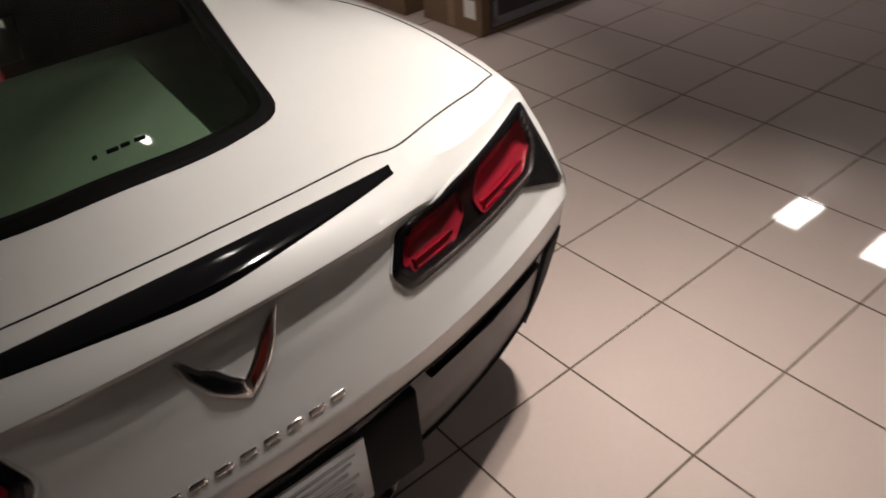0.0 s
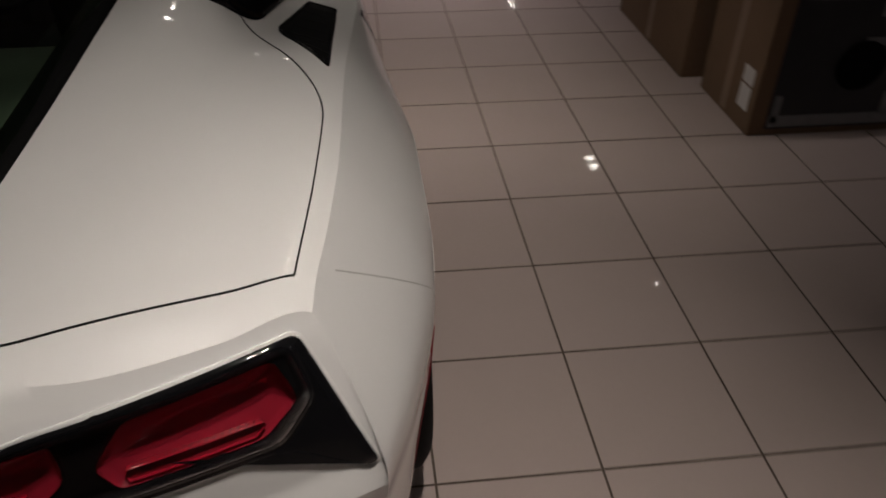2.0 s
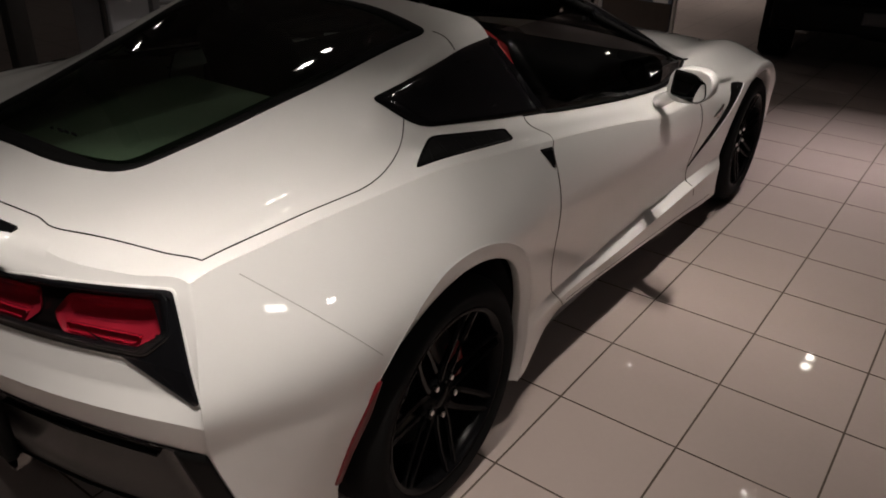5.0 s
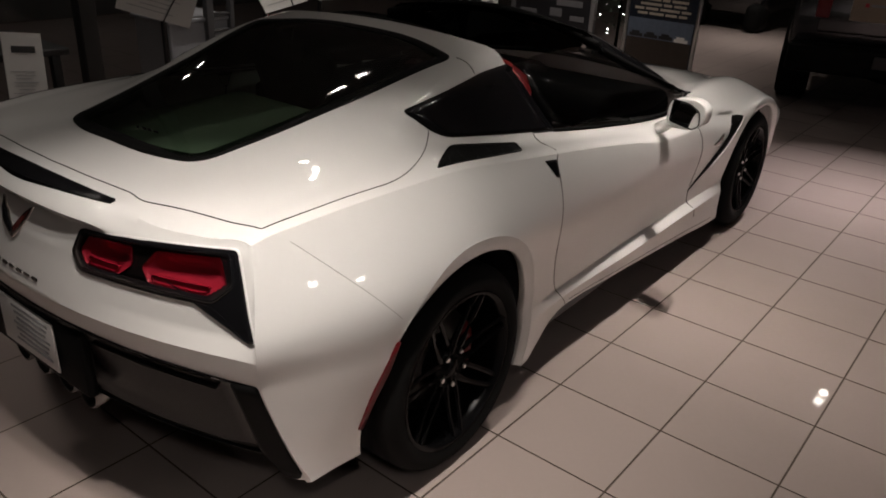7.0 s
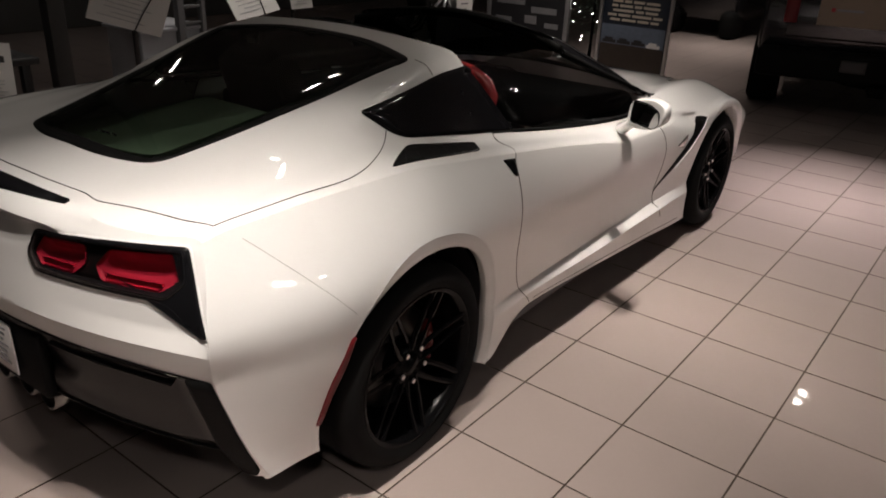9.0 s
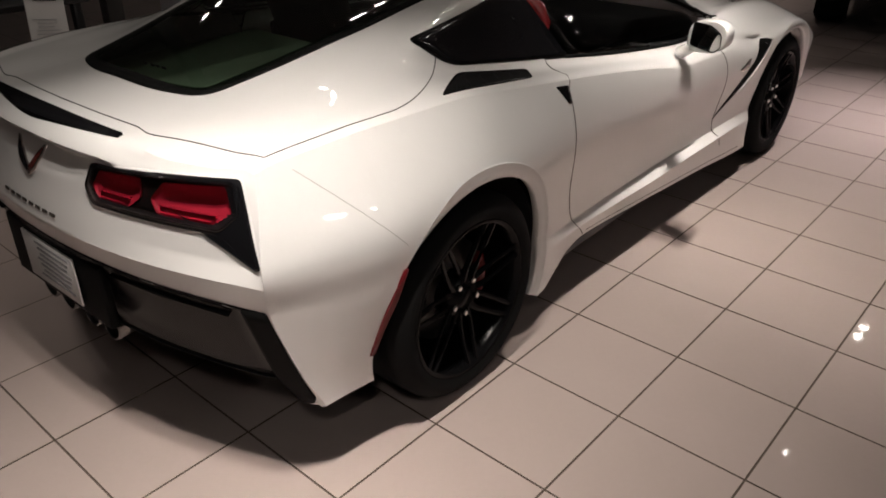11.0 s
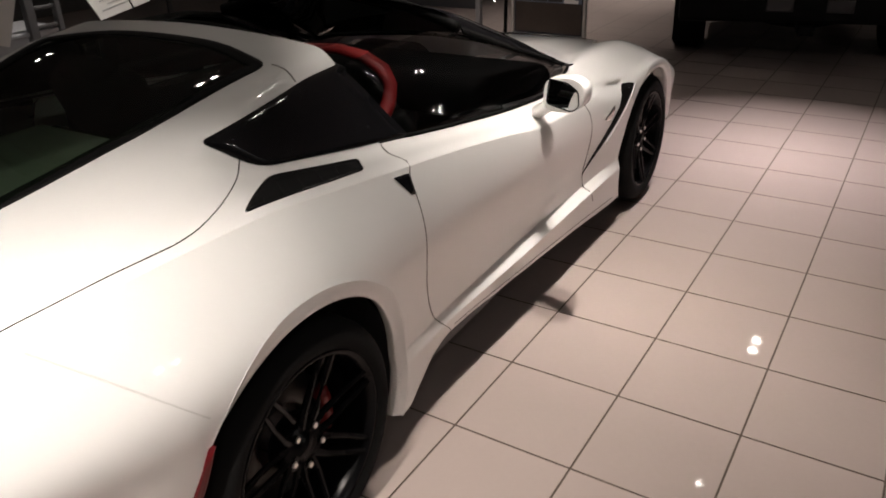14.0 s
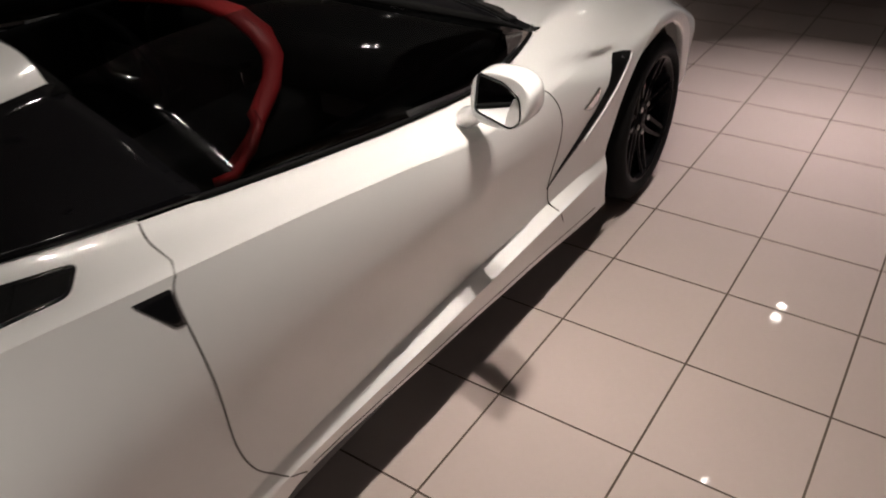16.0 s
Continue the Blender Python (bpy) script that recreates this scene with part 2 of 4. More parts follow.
# ---------------------------------------------------------------- the sports car: shape
# Car axes: y ahead from the rear axle, x to its right, z up from the floor.
RAILS = [  # each line of the body from the middle outwards: (y, x, z), then where it ends at the tail
    ([(-0.80, 0, 0.946), (-0.6, 0, 0.967), (-0.4, 0, 1.008), (0, 0, 1.09), (0.5, 0, 1.2), (0.8, 0, 1.232), (1.1, 0, 1.235), (1.35, 0, 1.2), (1.6, 0, 1.12), (1.9, 0, 0.99),
      (2.12, 0, 0.9), (2.3, 0, 0.87), (2.8, 0, 0.79), (3.2, 0, 0.69), (3.5, 0, 0.56), (3.6, 0, 0.48)], -0.80),
    ([(-0.80, 0.37, 0.939), (-0.486, 0.32, 0.970), (0, 0.40, 1.068), (0.45, 0.495, 1.168), (0.8, 0.50, 1.2), (1.1, 0.49, 1.2), (1.35, 0.49, 1.162), (1.6, 0.52, 1.07),
      (1.9, 0.55, 0.945), (2.1, 0.52, 0.868), (2.3, 0.45, 0.858), (2.8, 0.42, 0.79), (3.2, 0.38, 0.69), (3.5, 0.36, 0.55), (3.6, 0.3, 0.47)], -0.748),
    ([(-0.80, 0.5, 0.918), (-0.73, 0.496, 0.943), (-0.4, 0.485, 0.969), (0, 0.525, 1.035), (0.1, 0.553, 1.06), (0.456, 0.579, 1.127), (0.8, 0.585, 1.15), (1.1, 0.58, 1.145), (1.35, 0.59, 1.1),
      (1.6, 0.63, 1.0), (1.9, 0.68, 0.89), (2.03, 0.70, 0.835), (2.3, 0.6, 0.825), (2.8, 0.56, 0.78), (3.2, 0.52, 0.68), (3.5, 0.5, 0.54), (3.6, 0.45, 0.46)], -0.735),
    ([(-0.80, 0.635, 0.915), (-0.73, 0.637, 0.932), (-0.4, 0.65, 0.957), (0, 0.63, 0.985), (0.19, 0.645, 0.966), (0.592, 0.722, 0.92), (1.0, 0.757, 0.868), (1.35, 0.775, 0.825), (1.65, 0.78, 0.80),
      (1.85, 0.765, 0.818), (2.03, 0.745, 0.832), (2.3, 0.745, 0.835), (2.6, 0.742, 0.826), (2.9, 0.71, 0.77), (3.2, 0.63, 0.67), (3.5, 0.57, 0.52), (3.6, 0.5, 0.45)], -0.692),
    ([(-0.80, 0.742, 0.912), (-0.72, 0.748, 0.923), (-0.6, 0.762, 0.931), (-0.3, 0.787, 0.942), (0, 0.805, 0.94), (0.3, 0.832, 0.914), (0.535, 0.85, 0.888), (0.88, 0.862, 0.842), (1.15, 0.868, 0.798),
      (1.46, 0.872, 0.745), (1.9, 0.872, 0.722), (2.3, 0.876, 0.735), (2.67, 0.882, 0.752), (3.1, 0.83, 0.66), (3.4, 0.74, 0.53), (3.6, 0.6, 0.43)], -0.646),
    ([(-0.80, 0.816, 0.705), (-0.6, 0.868, 0.72), (-0.33, 0.92, 0.735), (0, 0.944, 0.75), (0.35, 0.92, 0.73), (0.7, 0.896, 0.69), (1.2, 0.888, 0.63), (1.8, 0.886, 0.60),
      (2.3, 0.915, 0.66), (2.67, 0.945, 0.72), (3.1, 0.915, 0.6), (3.4, 0.8, 0.48), (3.6, 0.65, 0.40)], -0.71),
    ([(-0.80, 0.814, 0.575), (-0.6, 0.872, 0.56), (-0.33, 0.924, 0.55), (0, 0.945, 0.52), (0.4, 0.9, 0.49), (0.7, 0.872, 0.46), (1.2, 0.857, 0.44), (1.8, 0.868, 0.45),
      (2.3, 0.915, 0.48), (2.7, 0.943, 0.5), (3.1, 0.915, 0.46), (3.4, 0.8, 0.4), (3.6, 0.65, 0.37)], -0.70),
    ([(-0.80, 0.825, 0.42), (-0.6, 0.868, 0.40), (-0.33, 0.9, 0.38), (0, 0.93, 0.36), (0.4, 0.888, 0.35), (0.7, 0.857, 0.335), (1.2, 0.850, 0.33), (1.8, 0.866, 0.335),
      (2.3, 0.905, 0.36), (2.7, 0.938, 0.38), (3.1, 0.91, 0.35), (3.4, 0.8, 0.32), (3.6, 0.65, 0.31)], -0.655),
    ([(-0.80, 0.832, 0.34), (-0.6, 0.864, 0.33), (-0.33, 0.89, 0.32), (0, 0.925, 0.3), (0.4, 0.892, 0.305), (0.7, 0.874, 0.296), (1.2, 0.890, 0.297), (1.8, 0.908, 0.308),
      (2.3, 0.918, 0.31), (2.7, 0.925, 0.3), (3.1, 0.88, 0.28), (3.4, 0.8, 0.26), (3.6, 0.65, 0.25)], -0.625),
    ([(-0.80, 0.845, 0.235), (-0.6, 0.86, 0.24), (-0.33, 0.88, 0.235), (0, 0.9, 0.16), (0.42, 0.888, 0.138), (0.52, 0.872, 0.165), (0.64, 0.858, 0.212), (0.74, 0.854, 0.228), (1.2, 0.868, 0.208),
      (1.8, 0.89, 0.175), (2.3, 0.912, 0.15), (2.7, 0.91, 0.17), (3.1, 0.86, 0.2), (3.4, 0.78, 0.2), (3.6, 0.65, 0.2)], -0.576),
]
CREASED = {4, 7, 8, 9}
CUTS = 10
FINE = {0: 24, 1: 14, 4: 26, 5: 14}  # more rows where the tail is shaped
REAR_HUB, FRONT_HUB = (-0.03, 0.338), (2.68, 0.328)
ARCHES = (((-0.014, 0.324), 0.403), ((2.67, 0.302), 0.394))



def fade(a, b, x):
    """0 at a, 1 at b, smooth between."""
    t = min(1.0, max(0.0, (x - a) / (b - a)))
    return t * t * (3 - 2 * t)


def flange(t):
    """Width of the flat flange round a wheel arch by its angle: wide ahead and above, narrow behind."""
    return 0.044 - 0.034 * fade(1.7, 2.7, t)


def arch_edge(hy, hz, r, y, z):
    """How far a point lies from the arch's hub, and where the flange ends in that direction."""
    t = math.atan2(z - hz, y - hy)
    return math.hypot(y - hy, z - hz), r + flange(t if t > -1.2 else t + 2 * math.pi)



def section(y):
    """The right half of the body's cross-section at a station."""
    out = []
    for fx, fz, tail in CURVES:
        yy = y if y > -0.35 else -0.35 + (y + 0.35) * (tail + 0.35) / (-0.80 + 0.35)
        out.append(Vector((fx(y), yy, fz(y))))
    pts = []
    for k in range(len(out) - 1):
        a, b = out[k], out[k + 1]
        soft_a, soft_b = k == 4, k + 1 == 4
        ta = (b - a) if (k in CREASED or (k == 1 and y < -0.42)) else (b - (out[k - 1] if k else Vector((-out[1].x, out[1].y, out[1].z)))) * 0.5
        tb = (b - a) if (k + 1 in CREASED or (k == 0 and y < -0.42) or k + 2 >= len(out)) else (out[k + 2] - a) * 0.5
        ta = ta * min(1.0, 1.2 * (b - a).length / max(ta.length, 1e-6))
        tb = tb * min(1.0, 1.2 * (b - a).length / max(tb.length, 1e-6))
        if soft_a:  # the shoulder line is half rounded
            ta = (ta + (b - out[k - 1]) * 0.5) * 0.5
        if soft_b:
            tb = (tb + (out[k + 2] - a) * 0.5) * 0.5
        cuts = FINE.get(k, CUTS)
        for j in range(cuts):
            t = j / cuts
            pts.append(a * ((1 + 2 * t) * (1 - t) ** 2) + ta * (t * (1 - t) ** 2) + b * (t * t * (3 - 2 * t)) + tb * (t * t * (t - 1)))
    pts.append(out[-1])
    deep = 0.026 * min(1.0, max(0.0, (y - 1.86) / 0.40)) * fade(2.34, 2.26, y)  # the hollow that runs into the fender vent
    if deep:
        zc = 0.762 - (y - 1.875) * 0.127
        for p in pts:
            if p.x > 0.6:
                p.x -= deep * math.exp(-((p.z - zc) / (0.015 if p.z > zc else 0.018 + 0.03 * fade(1.9, 2.26, y))) ** 2)
    return pts


CURVES = [(spline([p[0] for p in r], [p[1] for p in r]), spline([p[0] for p in r], [p[2] for p in r]), tail) for r, tail in RAILS]
STATIONS = np.concatenate([np.linspace(-0.80, 2.3, 156), np.linspace(2.33, 3.6, 40)])
SIDE = [section(float(y)) for y in STATIONS]
SHOULDER = sum(FINE.get(k, CUTS) for k in range(4))

# The tail: flat face with the lamps, a shelf under them and a band down to the apron, between the deck's end and the corner line.
LAMP = rounded([(0.302, 0.877), (0.722, 0.900), (0.809, 0.706, 0.006), (0.794, 0.698), (0.70, 0.769, 0.03), (0.302, 0.769, 0.02), (0.274, 0.812)], 0.014, 0.013)
CAVITY = rounded([(0.312, 0.866), (0.706, 0.888), (0.726, 0.825), (0.69, 0.786), (0.318, 0.786), (0.292, 0.815)], 0.01, 0.012)
TOP = SIDE[0][: SHOULDER + 1]
CORNER = SIDE[0][SHOULDER:]
NV = len(CORNER)
FACE = [  # row from the top, height, then the plan's place in the middle, at its end and that end's x
    (3, 0.888, -0.829, -0.676, 0.725), (18, 0.768, -0.852, -0.724, 0.70), (26, 0.705, -0.868, -0.737, 0.70), (31, 0.660, -0.877, -0.708, 0.828),
    (37, 0.603, -0.866, -0.705, 0.828), (40, 0.575, -0.860, -0.70, 0.82), (50, 0.42, -0.822, -0.655, 0.825), (60, 0.33, -0.81, -0.625, 0.832), (NV - 1, 0.22, -0.79, -0.576, 0.845),
]


LIP_DROP = (0.0, 0.012, 0.024, 0.033, 0.039, 0.045, 0.051, 0.059, 0.068, 0.078, 0.088, 0.098, 0.108, 0.118, 0.13, 0.142, 0.154, 0.166, 0.178)
lip_out = spline([0.0, 0.018, 0.033, 0.040, 0.047, 0.056, 0.068, 0.085, 0.11, 0.14, 0.18], [0.018, 0.002, -0.014, -0.017, -0.010, 0.006, 0.014, 0.013, 0.006, 0.001, 0.0])


def tail_point(i, j):
    top, corner = TOP[i], CORNER[j]
    uu = top.x / TOP[-1].x
    x = corner.x * uu
    plan = lambda f: f[2] + (f[3] - f[2]) * (x / f[4]) ** 2.2
    if j < 3:
        low = Vector((x, plan(FACE[0]), FACE[0][1]))
        p = top.lerp(low, j / 3)
    else:
        k = max(n for n in range(len(FACE) - 1) if FACE[n][0] <= j)
        a, b = FACE[k], FACE[k + 1]
        t = min(1.0, (j - a[0]) / (b[0] - a[0]))
        ya, yb = plan(a), plan(b)
        p = Vector((x, ya + (yb - ya) * t, a[1] + (b[1] - a[1]) * t))
    if j <= 18 and x < 0.46:  # the lip over its hollow in the middle of the tail
        z = top.z + (FACE[1][1] - top.z) * LIP_DROP[j] / LIP_DROP[-1]
        face = plan(FACE[1]) + (plan(FACE[0]) - plan(FACE[1])) * (z - FACE[1][1]) / (FACE[0][1] - FACE[1][1])
        out = lip_out(LIP_DROP[j])
        lip = Vector((x, face + (out if out < 0 or j < 3 else out * fade(0.29, 0.16, x)) if j else top.y, z))
        p = p.lerp(lip, fade(0.46, 0.33, x))
    return p.lerp(corner, uu ** 14) if j else p


TAIL = [[tail_point(i, j) for j in range(NV)] for i in range(SHOULDER + 1)]


def body_sheets():
    """Vertices and faces of the whole outer skin, both halves."""
    verts, faces, index = [], [], {}

    def vert(p):
        k = (round(p[0], 5), round(p[1], 5), round(p[2], 5))
        if k not in index:
            index[k] = len(verts)
            verts.append(p)
        return index[k]

    for s in (1, -1):
        for grid in (SIDE, TAIL):
            ids = [[vert((p.x * s, p.y, p.z)) for p in row] for row in grid]
            flip = (s < 0) != (grid is TAIL)
            for a in range(len(ids) - 1):
                for b in range(len(ids[0]) - 1):
                    q = [ids[a][b], ids[a + 1][b], ids[a + 1][b + 1], ids[a][b + 1]]
                    q = list(dict.fromkeys(q))
                    if len(q) > 2:
                        faces.append(q if flip else q[::-1])
    return verts, faces


from mathutils.bvhtree import BVHTree

BV, BF = body_sheets()
SKIN = BVHTree.FromPolygons([Vector(v) for v in BV], BF)
WAYS = {  # how a flat outline is thrown onto the skin
    "side": (lambda p: Vector((2.0, p[0], p[1])), Vector((-1, 0, 0))),
    "top": (lambda p: Vector((p[0], p[1], 2.0)), Vector((0, 0, -1))),
    "rear": (lambda p: Vector((p[0], -2.0, p[1])), Vector((0, 1, 0))),
}


def on_skin(p, way, lift=0.003):
    start, ray = WAYS[way]
    o = start(p)
    hit, n, _, _ = SKIN.ray_cast(o, ray)
    if hit is None or (way == "side" and hit.x < 0.3):
        hit, n, _, _ = SKIN.find_nearest(o + ray * 1.15)
    if n.dot(ray) > 0:
        n = -n
    return hit + n * lift, n


def outwards(bm, way):
    """Turn the faces so that they look away from the body."""
    bmesh.ops.recalc_face_normals(bm, faces=bm.faces)
    bm.normal_update()
    if sum(f.normal.dot(WAYS[way][1]) * f.calc_area() for f in bm.faces) > 0:
        bmesh.ops.reverse_faces(bm, faces=bm.faces)
    return bm


def patch_bm(loop, way, lift=0.003, rings=6, skirt=0.012, mirror=False, dome=0.0):
    """A panel of the outline's shape that hugs the skin, with a rim down into it."""
    c = sum((Vector(p) for p in loop), Vector((0, 0))) / len(loop)
    rows = []
    base = [on_skin(p, way, lift) for p in loop]
    rows.append([q - n * (lift + skirt) for q, n in base])
    rows.append([q for q, n in base])
    for k in range(1, rings):
        f = 1 - k / rings
        rows.append([on_skin(c + (Vector(p) - c) * f, way, lift + dome * (1 - f * f))[0] for p in loop])
    bm = rows_bm(rows, closed=True)
    m = bm.verts.new(on_skin(c, way, lift + dome)[0])
    bm.verts.ensure_lookup_table()
    n = len(loop)
    start = (len(rows) - 1) * n
    for k in range(n):
        bm.faces.new((bm.verts[start + k], bm.verts[start + (k + 1) % n], m))
    outwards(bm, way)
    return flip_x(bm) if mirror else bm


def ring_bm(outer, inner, way, lift=0.003, skirt=0.012, mirror=False, steps=3):
    rows = [[q - n * (lift + skirt) for q, n in (on_skin(p, way, lift) for p in outer)]]
    for k in range(steps + 1):
        rows.append([on_skin(Vector(a).lerp(Vector(b), k / steps), way, lift)[0] for a, b in zip(outer, inner)])
    rows.append([q - n * (lift + 0.004) for q, n in (on_skin(p, way, lift) for p in inner)])
    bm = outwards(rows_bm(rows, closed=True), way)
    return flip_x(bm) if mirror else bm


def seam_bm(points, way, width=0.005, lift=0.0015, mirror=False):
    """A narrow dark gap that follows the skin through the given points."""
    pts = [Vector(p) for p in points]
    line = []
    for k in range(len(pts) - 1):
        p0, p1, p2, p3 = pts[max(k - 1, 0)], pts[k], pts[k + 1], pts[min(k + 2, len(pts) - 1)]
        cuts = max(2, int((p2 - p1).length / 0.015))
        for j in range(cuts):
            t = j / cuts
            line.append(0.5 * (2 * p1 + (p2 - p0) * t + (2 * p0 - 5 * p1 + 4 * p2 - p3) * t * t + (3 * p1 - p0 - 3 * p2 + p3) * t ** 3))
    line.append(pts[-1])
    on = [on_skin(p, way, lift) for p in line]
    rows = []
    for k, (q, n) in enumerate(on):
        t = (on[min(k + 1, len(on) - 1)][0] - on[max(k - 1, 0)][0]).normalized()
        w = t.cross(n).normalized() * width / 2
        rows.append([q - w - n * 0.006, q - w, q + w, q + w - n * 0.006])
    bm = outwards(rows_bm(rows), way)
    return flip_x(bm) if mirror else bm


def flip_x(bm):
    for v in bm.verts:
        v.co.x = -v.co.x
    bmesh.ops.reverse_faces(bm, faces=bm.faces)
    return bm


# Openings
REAR_PANE = rounded([(0.322, -0.486, 0.06), (0.497, 0.425, 0.05), (0.25, 0.5, 0.1), (-0.25, 0.5, 0.1), (-0.497, 0.425, 0.05), (-0.322, -0.486, 0.06), (-0.15, -0.545, 0.1), (0.15, -0.545, 0.1)], 0.05, 0.03)
HOOD_VENT = rounded([(0.10, 2.62), (0.24, 2.66), (0.22, 2.90), (0.08, 2.86)], 0.02, 0.02)
WIND_PANE = rounded([(0.48, 1.34), (0.665, 2.03), (0.4, 2.12), (-0.4, 2.12), (-0.665, 2.03), (-0.48, 1.34), (-0.25, 1.39), (0.25, 1.39)], 0.04, 0.03)
SIDE_PANE = rounded([(0.088, 1.055, 0.02), (0.456, 1.123), (0.8, 1.146), (1.1, 1.141), (1.35, 1.096), (1.6, 0.996), (1.9, 0.884), (2.02, 0.835, 0.02), (1.85, 0.822), (1.65, 0.804), (1.35, 0.829),
                     (1.0, 0.872), (0.592, 0.924), (0.3, 0.956), (0.19, 0.969, 0.05)], 0.06, 0.025)
CANOPY = [Vector(p) for p in ((-0.1, 1.2), (0.3, 1.2), (0.52, 1.2), (0.64, 1.2), (0.64, 1.33), (0.735, 1.9), (0.74, 2.06), (0.55, 2.12), (0.3, 2.17), (-0.1, 2.18))]
APRON_CUT = rounded([(-0.805, 0.588), (-0.6, 0.600), (-0.30, 0.606), (0.30, 0.606), (0.6, 0.600), (0.805, 0.588), (0.828, 0.26), (0.80, 0.24), (0.55, 0.232), (-0.55, 0.232), (-0.80, 0.24), (-0.828, 0.26)], 0.025, 0.03)
APRON = rounded([(-0.805, 0.588), (-0.6, 0.600), (-0.30, 0.606), (0.30, 0.606), (0.6, 0.600), (0.805, 0.588), (0.82, 0.345), (0.735, 0.335), (0.5, 0.345), (0.25, 0.355),
                 (-0.25, 0.355), (-0.5, 0.345), (-0.735, 0.335), (-0.82, 0.345)], 0.015, 0.03)


def key(p):
    return round(abs(p[0]), 4), round(p[1], 4), round(p[2], 4)


CREASES = [  # lines that stay sharp: above the lamps, along the shelf's lip and the shoulder
    {key(p) for p in TOP if p.x > 0.44}, {key(row[31]) for row in TAIL if row[31].x > 0.22}, {key(row[SHOULDER]) for row in SIDE if row[SHOULDER].y < 0.42},
]


def car_body():
    bm = bmesh.new()
    vs = [bm.verts.new(v) for v in BV]
    for f in BF:
        try:
            bm.faces.new([vs[k] for k in f])
        except ValueError:
            pass
    bmesh.ops.recalc_face_normals(bm, faces=bm.faces)
    gone = set()
    for f in bm.faces:
        c = f.calc_center_median()
        if c.y < -0.5 and c.z < 0.6 and abs(c.x) < 0.84 and all(inside((v.co.x, v.co.z), APRON_CUT) or v.co.z < 0.24 for v in f.verts) and abs(f.normal.x) < 0.9:
            gone.add(f)
        elif c.y < -0.55 and f.normal.y < -0.2 and any(inside((abs(v.co.x), v.co.z), CAVITY) for v in f.verts) and all(inside((abs(v.co.x), v.co.z), LAMP) for v in f.verts):
            gone.add(f)
        elif c.z > 0.8 and all(inside((v.co.x, v.co.y), pane) for v in f.verts for pane in (REAR_PANE,)):
            gone.add(f)
        elif c.z > 0.8 and all(inside((v.co.x, v.co.y), WIND_PANE) for v in f.verts):
            gone.add(f)
        elif abs(c.x) > 0.5 and all(inside((v.co.y, v.co.z), SIDE_PANE) for v in f.verts):
            gone.add(f)
        elif 0.60 < c.y < 1.31 and c.z > CURVES[3][1](c.y) + 0.006:  # the roof panel is off
            gone.add(f)
        else:
            for (hy, hz), r in ARCHES:
                if abs(c.x) > 0.6 and abs(c.y - hy) < 0.6 and all(a < b for a, b in (arch_edge(hy, hz, r, v.co.y, v.co.z) for v in f.verts)):
                    gone.add(f)
    bmesh.ops.delete(bm, geom=list(gone), context="FACES")
    for (hy, hz), r in ARCHES:
        edge = set()
        for v in bm.verts:
            if abs(v.co.x) > 0.6 and abs(v.co.y - hy) < 0.6:
                d, e = arch_edge(hy, hz, r, v.co.y, v.co.z)
                if d < e:
                    v.co.y, v.co.z = hy + (v.co.y - hy) * e / d, hz + (v.co.z - hz) * e / d
                    v.co.x = math.copysign(on_skin((v.co.y, v.co.z), "side", 0.0)[0].x, v.co.x) if v.co.z > 0.25 else v.co.x
                    edge.add(v)
        rim = [e for e in bm.edges if e.is_boundary and all(v in edge for v in e.verts)]
        out = bmesh.ops.extrude_edge_only(bm, edges=rim)
        for v in out["geom"]:
            if isinstance(v, bmesh.types.BMVert):
                v.co.x -= math.copysign(0.05, v.co.x)
    bmesh.ops.recalc_face_normals(bm, faces=bm.faces)
    for f in bm.faces:
        c = f.calc_center_median()
        if c.z > 0.83 and inside((abs(c.x), c.y), CANOPY):
            f.material_index = 1
    for e in bm.edges:
        if len(e.link_faces) == 2 and (e.calc_face_angle(0) > 0.55 or any(all(key(v.co) in line for v in e.verts) for line in CREASES)):
            e.smooth = False
    return bm


# ---------------------------------------------------------------- the sports car: parts
CAR_PLACE, CAR_TURN = (-0.953, -0.187, 0.0), 1.35
car = thing("sports_car", "pearl white low sports coupe with black wheels standing on the tiles", "car", CAR_PLACE, CAR_TURN)
part("body", car_body(), [PAINT, GLOSS_BLACK], car)


def add_pane(name, loop, way, frame_width, glass_mat, label, mirror=False, lift=0.003):
    """A glass pane over a black printed border."""
    frame_ob = part(name, ring_bm(loop, inset(loop, frame_width), way, lift - 0.0012, mirror=mirror), VENT_BLACK, car, label)
    bm = patch_bm(inset(loop, 0.002), way, lift + 0.001, skirt=0.0, mirror=mirror, rings=20)
    for k in range(25):
        bmesh.ops.smooth_vert(bm, verts=[v for v in bm.verts if not v.is_boundary], factor=0.5, use_axis_x=True, use_axis_y=True, use_axis_z=True)
    part("pane", bm, glass_mat, frame_ob, "tinted glass pane")
    return frame_ob


